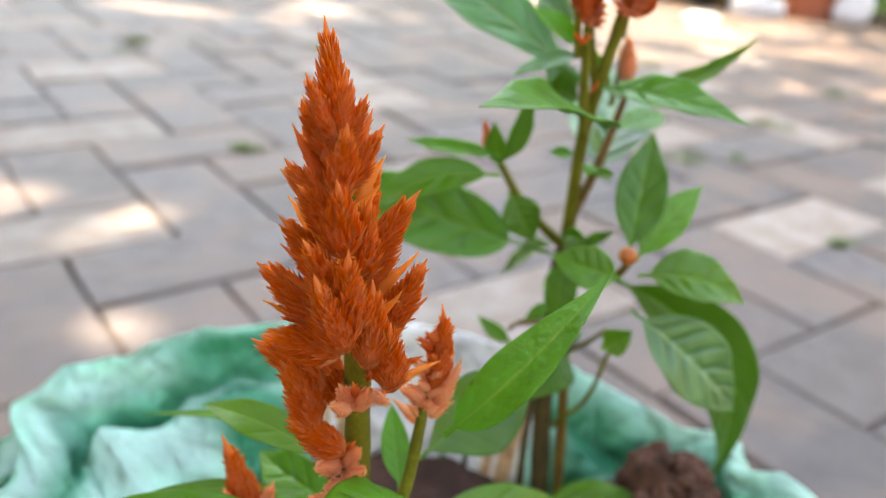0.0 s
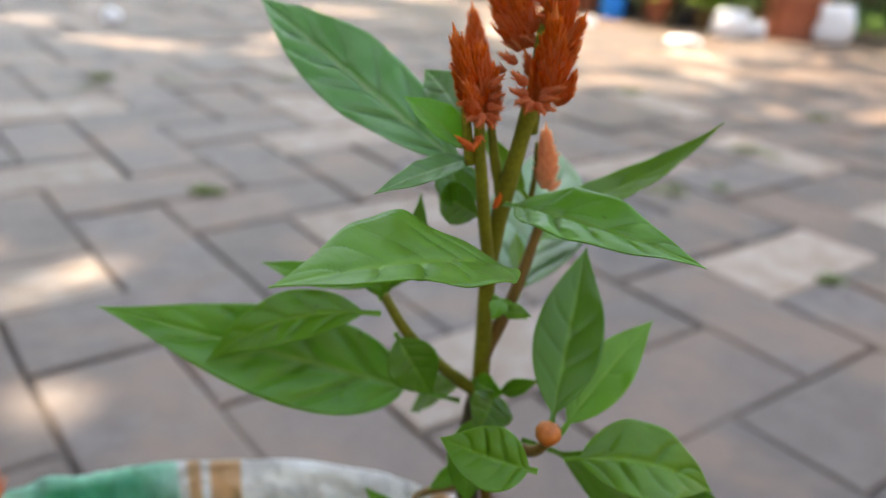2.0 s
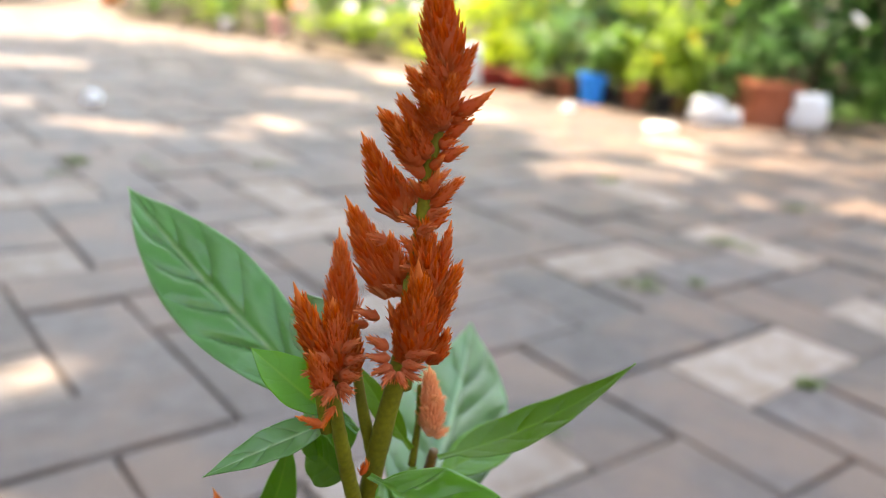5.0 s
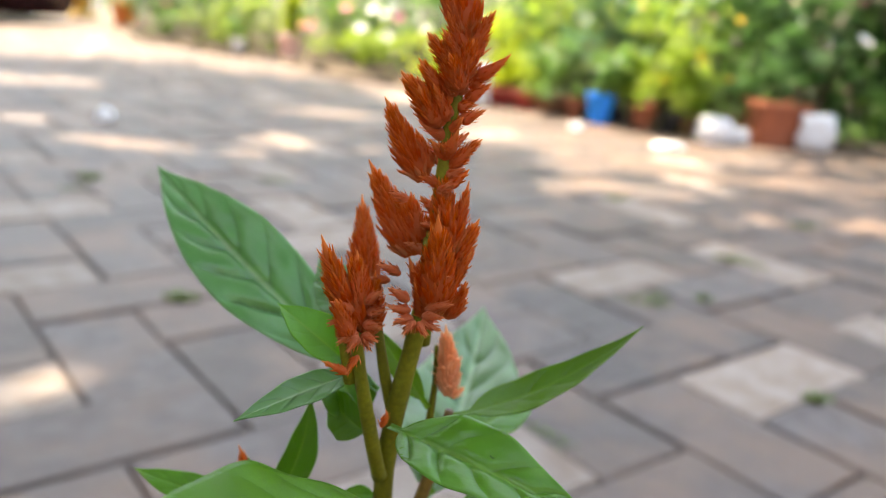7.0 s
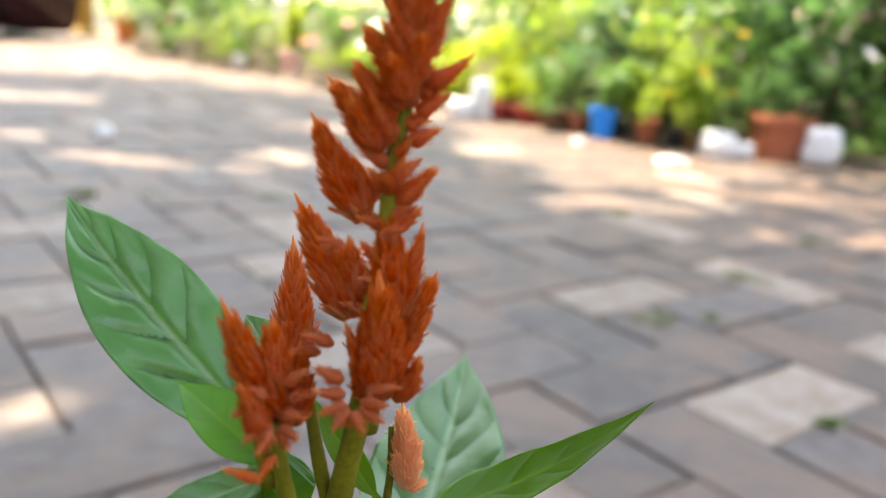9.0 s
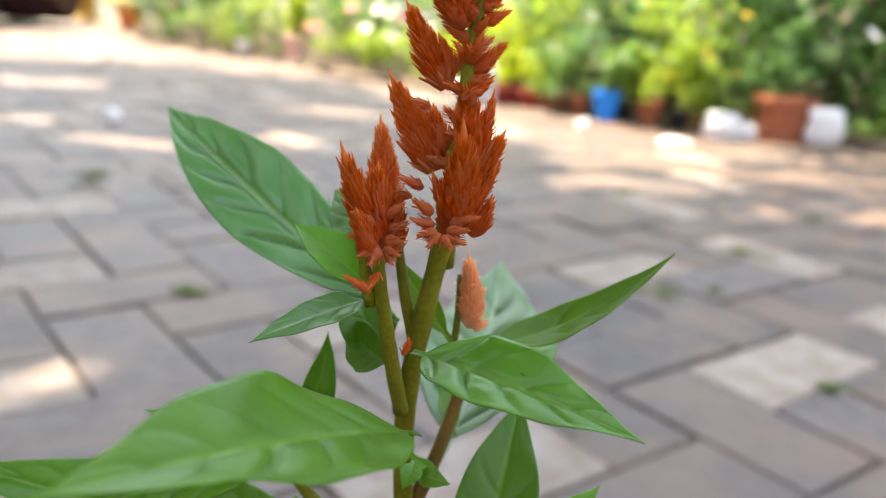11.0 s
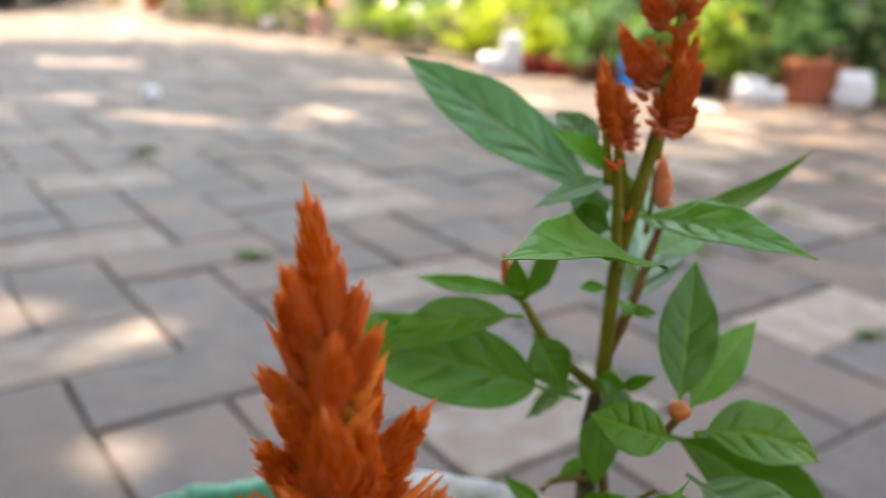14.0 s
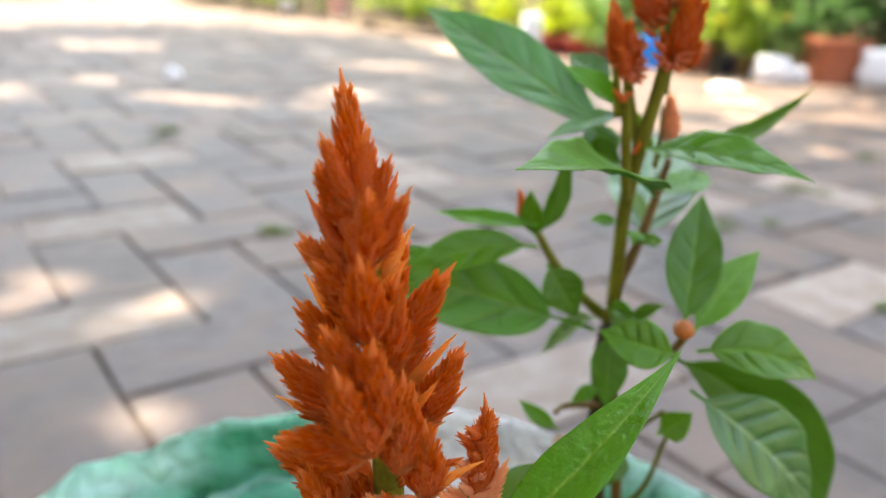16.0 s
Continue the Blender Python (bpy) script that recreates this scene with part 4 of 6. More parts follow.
# ---- the sack with soil ----
def woven_cloth(name):
    """Woven plastic cloth by its own layout (UV: degrees round the sack / 360, and along the cloth from foot to inner
    hem):
    mint, with shade of creases and inner wall painted as soft green bands and the lit rim as a pale one,
    a white back panel edged by orange stripes; fine weave and creases in the relief."""
    m = bpy.data.materials.new(name)
    m.use_nodes = True
    n, link = m.node_tree.nodes, m.node_tree.links.new
    b = n["Principled BSDF"]
    b.inputs["Roughness"].default_value, b.inputs["Specular IOR Level"].default_value = 0.36, 0.55
    uv, sep, geo = n.new("ShaderNodeUVMap"), n.new("ShaderNodeSeparateXYZ"), n.new("ShaderNodeNewGeometry")
    link(uv.outputs[0], sep.inputs[0])

    def cloud(scale, detail=3.0, squash=None):
        t = n.new("ShaderNodeTexNoise")
        t.inputs["Scale"].default_value, t.inputs["Detail"].default_value = scale, detail
        if squash:
            mp = n.new("ShaderNodeMapping")
            mp.inputs["Scale"].default_value = squash
            link(geo.outputs["Position"], mp.inputs["Vector"])
            link(mp.outputs[0], t.inputs["Vector"])
        else:
            link(geo.outputs["Position"], t.inputs["Vector"])
        return t.outputs["Fac"]

    def calc(op, a, b2):
        k = n.new("ShaderNodeMath")
        k.operation = op
        for i, v in enumerate((a, b2)):
            if isinstance(v, (int, float)):
                k.inputs[i].default_value = v
            else:
                link(v, k.inputs[i])
        return k.outputs[0]

    def window(value, lo, hi, soft):
        up, down = n.new("ShaderNodeMapRange"), n.new("ShaderNodeMapRange")
        for r, e0, e1 in ((up, lo - soft, lo + soft), (down, hi + soft, hi - soft)):
            r.interpolation_type = "SMOOTHSTEP"
            r.inputs[1].default_value, r.inputs[2].default_value = e0, e1
            link(value, r.inputs[0])
        return calc("MULTIPLY", up.outputs[0], down.outputs[0])

    def bands(stops):
        r = n.new("ShaderNodeValToRGB")
        e = r.color_ramp.elements
        e[0].position, e[0].color = stops[0][0], (*stops[0][1], 1)
        e[1].position, e[1].color = stops[-1][0], (*stops[-1][1], 1)
        for p, c in stops[1:-1]:
            e.new(p).color = (*c, 1)
        link(along, r.inputs[0])
        return r.outputs[0]

    def over(below, mask, colour):
        mix = n.new("ShaderNodeMixRGB")
        link(mask, mix.inputs[0])
        link(below, mix.inputs[1])
        if isinstance(colour, tuple):
            mix.inputs[2].default_value = (*colour, 1)
        else:
            link(colour, mix.inputs[2])
        return mix.outputs[0]

    wobble = calc("MULTIPLY", calc("SUBTRACT", cloud(38), 0.5), 0.09)
    along = calc("ADD", sep.outputs[1], wobble)
    round_at = calc("MULTIPLY", sep.outputs[0], 360.0)
    # mid and deep paint crease and inner-wall shade, pale the lit rim and folds
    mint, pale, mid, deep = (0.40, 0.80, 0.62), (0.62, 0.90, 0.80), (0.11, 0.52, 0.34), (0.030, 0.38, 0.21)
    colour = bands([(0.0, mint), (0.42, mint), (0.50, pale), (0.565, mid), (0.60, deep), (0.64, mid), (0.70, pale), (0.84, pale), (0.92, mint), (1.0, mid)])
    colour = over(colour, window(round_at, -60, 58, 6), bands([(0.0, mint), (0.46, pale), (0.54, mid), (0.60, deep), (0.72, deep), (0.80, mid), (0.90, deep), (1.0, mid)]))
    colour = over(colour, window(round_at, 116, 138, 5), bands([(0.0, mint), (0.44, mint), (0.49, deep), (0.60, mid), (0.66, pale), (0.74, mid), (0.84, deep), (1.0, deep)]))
    colour = over(colour, window(round_at, 62, 114, 0.4), (0.86, 0.85, 0.83))
    for lo, hi in ((104, 109), (110.5, 112.5), (64, 68), (69, 71.5)):
        colour = over(colour, window(round_at, lo, hi, 0.35), (0.72, 0.47, 0.26))
    worn = n.new("ShaderNodeMixRGB")
    worn.blend_type = "MULTIPLY"
    worn.inputs[0].default_value = 1.0
    tint = n.new("ShaderNodeMapRange")
    tint.inputs[1].default_value, tint.inputs[2].default_value, tint.inputs[3].default_value, tint.inputs[4].default_value = 0.3, 0.7, 0.78, 1.18
    link(cloud(55, 6, (1.0, 1.0, 2.6)), tint.inputs[0])
    link(colour, worn.inputs[1])
    link(tint.outputs[0], worn.inputs[2])
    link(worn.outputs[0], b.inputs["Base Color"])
    crease, weave = n.new("ShaderNodeBump"), n.new("ShaderNodeBump")
    crease.inputs["Strength"].default_value, crease.inputs["Distance"].default_value = 1.0, 0.022
    link(calc("ABSOLUTE", calc("SUBTRACT", cloud(42, 3), 0.5), 0.0), crease.inputs["Height"])
    weave.inputs["Strength"].default_value, weave.inputs["Distance"].default_value = 0.35, 0.0006
    link(cloud(900, 2, (1.0, 1.0, 0.35)), weave.inputs["Height"])
    link(crease.outputs[0], weave.inputs["Normal"])
    link(weave.outputs[0], b.inputs["Normal"])
    thin = translucent(m, 0.17, (0.5, 0.8, 0.7))
    t_node = [k for k in n if k.bl_idname == "ShaderNodeBsdfTranslucent"][0]
    link(worn.outputs[0], t_node.inputs[0])
    return thin


SACK_CLOTH = woven_cloth("woven_plastic_mint")
SACK_C = Vector((-0.020, -0.040, 0))
sack = thing("grow_sack", "mint-green and white woven plastic sack, rim rolled open", "sack", at=SACK_C)


def ridge(th, z, f, g, seed):
    """Sharp folds: 1 on a fold's crest, -1 in a crease."""
    return 1 - 3.2 * abs(noise.noise(Vector((math.cos(th) * f, math.sin(th) * f, z * g + seed))))


def rumpled(th):
    """How slack the sack hangs round its rim: taut at the back, bunched elsewhere."""
    return 0.06 + 1.0 * max(0.0, -math.cos(th - 0.5)) + 0.95 * max(0.0, math.cos(th + 0.2)) ** 1.5


def sack_point(r, z, th):
    k, up = rumpled(th), min(1.0, z / 0.18)
    amp = k * (0.3 + 0.7 * up)
    rr = r + amp * (0.0105 * ridge(th + 5 * z, z, 2.2, 14, 3) + 0.0085 * ridge(th - 7 * z, z, 5.0, 22, 11) + 0.0026 * ridge(th + 3 * z, z, 12, 50, 5))
    drop = 0.006 * (1 - max(0.0, math.sin(th)) ** 3) * max(0.0, z - 0.08) / 0.12 + 0.011 * max(0.0, math.cos(th - 0.5)) ** 4 * max(0.0, z - 0.08) / 0.12
    zz = z - drop + amp * up * (0.007 * ridge(th, r * 3, 3.1, 9, 21) + 0.0018 * ridge(th + r * 20, 0, 7.3, 9, 31))
    deg = math.degrees(th)
    slump = max(0.0, min(1.0, (deg - 152) / 20, (245 - deg) / 40)) * up
    rr, zz = rr - 0.015 * slump, zz - 0.010 * slump
    return Vector((math.cos(th) * rr, math.sin(th) * rr, max(0.0, zz)))


def cloth(profile, name, label, lo=0.0, hi=math.tau, n_th=560, first=0.0):
    """A crumpled cloth wall: a profile of (radius, height) carried round, with folds. first: where along the cloth the profile begins."""
    bm = bmesh.new()
    uv = bm.loops.layers.uv.new("UVMap")
    full = hi - lo > 6.28
    rings = []
    for k in range(n_th + (0 if full else 1)):
        th = lo + (hi - lo) * k / n_th
        pts = smooth_path([(r, 0, z) for r, z in profile(th)], 6)
        rings.append([bm.verts.new(sack_point(p.x, p.z, th)) for p in pts])
    m, rows = len(rings), len(pts) - 1
    for k in range(m if full else m - 1):
        a, b = rings[k], rings[(k + 1) % m]
        u0, u1 = ((lo + (hi - lo) * q / n_th) / math.tau for q in (k, k + 1))
        for i in range(rows):
            f = bm.faces.new((a[i], b[i], b[i + 1], a[i + 1]))
            for lp, c in zip(f.loops, ((u0, i), (u1, i), (u1, i + 1), (u0, i + 1))):
                lp[uv].uv = (c[0], first + (1 - first) * c[1] / rows)
    bmesh.ops.solidify(bm, geom=bm.faces[:], thickness=0.0005)
    return part(name, bm, SACK_CLOTH, sack, label)


BACK = [(0.078, 0.0), (0.084, 0.03), (0.086, 0.09), (0.085, 0.140), (0.0855, 0.175), (0.0862, 0.193), (0.0845, 0.2015), (0.0820, 0.2020), (0.0795, 0.198), (0.0775, 0.193), (0.0755, 0.188), (0.0735, 0.183), (0.0715, 0.178), (0.0690, 0.172), (0.0665, 0.166), (0.0650, 0.158)]
SIDE = [(0.080, 0.0), (0.090, 0.03), (0.094, 0.09), (0.096, 0.140), (0.1000, 0.172), (0.1040, 0.190), (0.1035, 0.1985), (0.1000, 0.1990), (0.0955, 0.1900), (0.0920, 0.1810), (0.0890, 0.1840), (0.0840, 0.1905), (0.0780, 0.1900), (0.0720, 0.1810), (0.0670, 0.1690), (0.0640, 0.1580)]

SLACK = [*SIDE[:9], (0.0915, 0.1815), (0.0870, 0.1870), (0.0790, 0.1915), (0.0700, 0.1915), (0.0600, 0.1880), (0.0520, 0.1800), (0.0490, 0.1660)]
DRAPE = [*SIDE[:7], (0.1000, 0.2000), (0.0950, 0.1985), (0.0900, 0.1965), (0.0850, 0.1955), (0.0770, 0.1940), (0.0680, 0.1915), (0.0590, 0.1870), (0.0510, 0.1790), (0.0480, 0.1650)]


def wall(th):
    """Upright at the back; at the sides the rim rolls out, with a crease behind it and the slack cloth swelling inwards."""
    k = 1 - max(0.0, math.sin(th)) ** 4
    left = max(0.0, -math.cos(th - 0.2)) ** 0.7
    sway = 0.006 * noise.noise(Vector((math.cos(th) * 1.7, math.sin(th) * 1.7, 4.0)))
    drape = max(0.0, min(1.0, (math.degrees(th) - 158) / 12, (275 - math.degrees(th)) / 25))
    slack = [(b[0] + (c[0] - b[0]) * drape, b[1] + (c[1] - b[1]) * drape) for b, c in zip(SLACK, DRAPE)]
    side = [(b[0] + (c[0] - b[0]) * left, b[1] + (c[1] - b[1]) * left) for b, c in zip(SIDE, slack)]
    return [(a[0] + (b[0] + (sway if i > 7 else 0) - a[0]) * k, a[1] + (b[1] - a[1]) * k) for i, (a, b) in enumerate(zip(BACK, side))]


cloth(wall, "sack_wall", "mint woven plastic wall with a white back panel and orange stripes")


def fold(th):
    return [(0.112, 0.120), (0.117, 0.145), (0.1165, 0.166), (0.113, 0.180), (0.1085, 0.186), (0.1065, 0.181)]


cloth(fold, "rolled_collar", "rolled-over mint green collar", math.radians(140), math.radians(300), 260)
cloth(fold, "rolled_collar", "rolled-over mint green collar", math.radians(-40), math.radians(40), 160)

bm = bmesh.new()
bmesh.ops.create_grid(bm, x_segments=90, y_segments=90, size=0.078)
for v in list(bm.verts):
    if v.co.xy.length > 0.0735:
        bm.verts.remove(v)
for v in bm.verts:
    p = Vector((v.co.x * 60, v.co.y * 60, 0))
    v.co.z = 0.005 * noise.noise(p) + 0.003 * noise.noise(p * 2.7) + 0.0012 * noise.noise(p * 7) - 1.2 * max(0, v.co.xy.length - 0.062) ** 1.0 * 0.3
soil = part("soil", bm, SOIL, None)
soil.location = SACK_C + Vector((0, 0, 0.168))
tagged(soil, "dark red-brown crumbly potting soil filling the sack", "soil", kind="stuff")


def clod(x, y, z, r, seed):
    bm = bmesh.new()
    bmesh.ops.create_icosphere(bm, subdivisions=4, radius=r)
    for v in bm.verts:
        p = v.co * (1.3 / r) + Vector((seed * 3.1, 0, 0))
        v.co *= 1 + 0.35 * noise.noise(p) + 0.2 * noise.noise(p * 2.5) + 0.1 * noise.noise(p * 6)
    ob = part("soil_clod", bm, SOIL, None)
    ob.location = (x, y, z)
    return tagged(ob, "red-brown lump of soil lying on the soil", "soil clod", "soil clods in the sack")


def heap(x, y, z, r, h, seed):
    """A crumbling heap: a rough mound of soil with many small lumps on it."""
    rnd = random.Random(seed)
    bm = bmesh.new()
    bmesh.ops.create_icosphere(bm, subdivisions=5, radius=1)
    for v in bm.verts:
        p = v.co * 1.6 + Vector((seed, 0, 0))
        k = 1 + 0.25 * noise.noise(p) + 0.14 * noise.noise(p * 3.1) + 0.09 * noise.noise(p * 8) + 0.06 * noise.noise(p * 17)
        v.co = Vector((v.co.x * r * k, v.co.y * r * k, v.co.z * h * k))
    for _ in range(60):
        a, t = rnd.uniform(0, 6.28), rnd.uniform(0.1, 1.0)
        c = Vector((math.cos(a) * r * t, math.sin(a) * r * t, h * math.sqrt(1 - 0.9 * t * t)))
        lump = bmesh.ops.create_icosphere(bm, subdivisions=2, radius=rnd.uniform(0.0008, 0.0022))["verts"]
        for v in lump:
            v.co = v.co * (1 + 0.5 * noise.noise(v.co * 900 + c * 100)) + c
    ob = part("soil_mound", bm, SOIL_DARK, None)
    ob.location = (x, y, z)
    return tagged(ob, "dark brown crumbling mound of soil against the sack's side", "soil mound")


SOIL_DARK = material("moist_soil", (0.115, 0.046, 0.026), 0.95, 0.4, 260, 1.0, 1500)
heap(0.0500, 0.002, 0.172, 0.0150, 0.022, 5)
clod(0.028, -0.030, 0.172, 0.006, 1)
clod(0.034, -0.012, 0.172, 0.007, 2)
clod(0.030, 0.022, 0.172, 0.005, 3)
clod(-0.004, -0.020, 0.172, 0.006, 4)


def twig(points, r, label):
    bm = bmesh.new()
    path = smooth_path(points)
    tube(bm, path, [r] * len(path), 8)
    return tagged(part("twig", bm, STEM_DRY, None), label, "twig", "twigs in the soil")


STEM_DRY = material("dry_twig", (0.05, 0.04, 0.03), 0.8, 0.6, 100, 0.5, 900)
STEM_GREEN = material("seedling_green", (0.10, 0.20, 0.05), 0.6, 0.7, 100, 0.3, 900)
twig([(-0.0035, 0.022, 0.165), (-0.0040, 0.022, 0.182), (-0.0046, 0.0222, 0.193)], 0.0008, "thin dark dry twig standing in the soil")
seedling = thing("seedling", "tiny green seedling growing in the soil", "plant")
stalk(seedling, [(-0.0105, 0.024, 0.165), (-0.0110, 0.024, 0.182), (-0.0120, 0.024, 0.197)], 0.0006, 0.0004, STEM_GREEN, "stem")
leaf(seedling, (-0.0115, 0.024, 0.192), (-0.0155, 0.022, 0.200), 0.0020, (0, -0.6, 0.8), 0.0)
leaf(seedling, (-0.0115, 0.024, 0.190), (-0.0085, 0.022, 0.198), 0.0020, (0, -0.6, 0.8), 0.0)

# ---- grass tufts in the joints, litter ----
GRASS = material("grass_blade", (0.17, 0.26, 0.06), 0.6, 0.7, 60, 0.2, 900, random_by="island", spread=0.3)


def tuft(x, y, r, h, count, seed):
    rnd = random.Random(seed)
    bm = bmesh.new()
    for _ in range(count):
        a, d = rnd.uniform(0, 6.28), rnd.uniform(0, r)
        p = Vector((math.cos(a) * d, math.sin(a) * d * 0.5, -0.006))
        lean = Vector((rnd.uniform(-1, 1), rnd.uniform(-1, 1), rnd.uniform(0.6, 1.4))).normalized() * h * rnd.uniform(0.5, 1.2)
        sd = Vector((-lean.y, lean.x, 0)).normalized() * 0.0018
        v = [bm.verts.new(p - sd), bm.verts.new(p + sd), bm.verts.new(p + lean * 0.6 + sd * 0.8), bm.verts.new(p + lean * 0.6 - sd * 0.8), bm.verts.new(p + lean - Vector((0, 0, h * 0.15)))]
        bm.faces.new(v[:4])
        bm.faces.new((v[3], v[2], v[4]))
    ob = part("grass_tuft", bm, GRASS, None)
    ob.location = (x, y, 0)
    return tagged(ob, "small tuft of green grass in a paving joint", "grass", "grass tufts in the joints", "stuff")


for i_, (x_, y_, r_, h_, n_) in enumerate(((0.37, 0.635, 0.014, 0.013, 60), (0.26, 0.875, 0.03, 0.011, 110), (0.42, 1.10, 0.03, 0.011, 110), (-0.64, 1.28, 0.02, 0.013, 110), (-0.29, 0.755, 0.018, 0.013, 110), (0.115, 0.50, 0.02, 0.008, 30), (0.33, 0.90, 0.014, 0.013, 60), (0.62, 1.34, 0.03, 0.013, 110), (-0.33, 1.37, 0.03, 0.011, 110), (0.30, 1.45, 0.03, 0.013, 110))):
    tuft(x_, y_, r_, h_ * 1.35, n_, 50 + i_)

def moss(ax, ay, bx, by, width, count, seed):
    """Short moss and grass along a stretch of joint, thinning out at its ends."""
    rnd = random.Random(seed)
    bm = bmesh.new()
    run = Vector((bx - ax, by - ay, 0))
    off = Vector((-run.y, run.x, 0)).normalized()
    for _ in range(count):
        p = run * (0.5 + 0.5 * rnd.uniform(-1, 1) * rnd.random() ** 0.4) + off * rnd.gauss(0, width) - Vector((0, 0, 0.006))
        h = Vector((rnd.uniform(-1, 1), rnd.uniform(-1, 1), rnd.uniform(0.5, 1.5))).normalized() * rnd.uniform(0.007, 0.013)
        sd = Vector((-h.y, h.x, 0)).normalized() * 0.0016
        bm.faces.new([bm.verts.new(q) for q in (p - sd, p + sd, p + h)])
    ob = part("joint_moss", bm, GRASS, None)
    ob.location = (ax, ay, 0)
    return tagged(ob, "thin strip of green moss along a paving joint", "moss", "moss strips in the joints", "stuff")


for k, row in enumerate(((0.203, 0.869, 0.301, 0.926), (0.432, 1.103, 0.463, 1.059), (0.083, 0.539, 0.127, 0.500), (-0.655, 1.186, -0.605, 1.222), (-0.581, 1.377, -0.460, 1.232))):
    moss(*row, 0.003, 150, 70 + k)

PAPER = material("white_paper", (0.85, 0.85, 0.86), 0.7, 0.95, 20, 0.2, 600)


def scrap(x, y, w, d, h, seed):
    """A crumpled bit of white paper or plastic."""
    bm = bmesh.new()
    bmesh.ops.create_icosphere(bm, subdivisions=3, radius=1)
    for v in bm.verts:
        k = 1 + 0.4 * noise.noise(v.co * 1.7 + Vector((seed, 0, 0)))
        v.co = Vector((v.co.x * w * k, v.co.y * d * k, max(-0.25, v.co.z) * h * k + h * 0.25))
    ob = part("paper_scrap", bm, PAPER, None, smooth=False)
    ob.location = (x, y, 0.001)
    return tagged(ob, "crumpled white scrap lying on the paving", "litter", "white scraps")


scrap(-0.880, 1.875, 0.020, 0.024, 0.022, 1)
scrap(0.540, 2.125, 0.042, 0.026, 0.012, 2)
scrap(0.315, 2.34, 0.022, 0.02, 0.016, 3)

# ---- the flower bed along the paving ----
def foliage_material(name, colour, through_colour):
    m = material(name, colour, 0.45, 0.6, 12, 0.2, 300, random_by="island", spread=0.5)
    return translucent(m, 0.4, through_colour)


GREENS = [
    foliage_material("foliage_yellow_green", (0.240, 0.350, 0.050), (0.42, 0.60, 0.08)),
    foliage_material("foliage_mid_green", (0.095, 0.220, 0.065), (0.24, 0.46, 0.11)),
    foliage_material("foliage_deep_green", (0.044, 0.122, 0.046), (0.12, 0.29, 0.08)),
    foliage_material("foliage_blue_green", (0.085, 0.200, 0.115), (0.18, 0.40, 0.19)),
    foliage_material("foliage_lime", (0.380, 0.480, 0.030), (0.60, 0.74, 0.05)),
]
CROWN = translucent(material("crown_leaves", (0.06, 0.10, 0.035), 0.5, 0.6, 12, 0.2, 300, random_by="island", spread=0.3), 0.15, (0.15, 0.25, 0.06))
BARK = material("bark", (0.10, 0.07, 0.05), 0.9, 0.6, 30, 0.8, 200)
TERRACOTTA = material("terracotta", (0.42, 0.13, 0.07), 0.75, 0.75, 25, 0.3, 400)
ORANGE = material("orange_plastic", (0.85, 0.22, 0.06), 0.5, 0.85, 25, 0.1, 400)
TERRA_RED = material("red_plastic", (0.45, 0.06, 0.05), 0.5, 0.8, 25, 0.1, 400)
PINK = material("pink_glaze", (0.85, 0.50, 0.45), 0.5, 0.85, 25, 0.1, 400)
BLUE = material("blue_plastic", (0.001, 0.29, 1.0), 0.5, 0.9, 25, 0.1, 400, spec=0.12)
BLACK = material("black_plastic", (0.025, 0.025, 0.028), 0.5, 0.7, 25, 0.1, 400)
WHITE = material("white_plastic", (0.78, 0.80, 0.84), 0.4, 0.92, 25, 0.1, 400)
BROWN = material("brown_clay", (0.24, 0.12, 0.07), 0.8, 0.7, 25, 0.3, 400)
BED = material("bed_earth", (0.09, 0.06, 0.04), 0.95, 0.5, 20, 0.9, 150)
KERB = material("kerb_stone", (0.20, 0.155, 0.12), 0.85, 0.75, 15, 0.4, 250)
FLOWERS = {
    "pink": material("petal_pink", (0.85, 0.20, 0.36), 0.6, 0.8, 60, 0.1, 500),
    "white": material("petal_white", (0.85, 0.84, 0.80), 0.6, 0.9, 60, 0.1, 500),
    "yellow": material("petal_yellow", (0.85, 0.55, 0.02), 0.6, 0.8, 60, 0.1, 500),
    "salmon": material("petal_salmon", (0.80, 0.38, 0.20), 0.6, 0.8, 60, 0.1, 500),
}


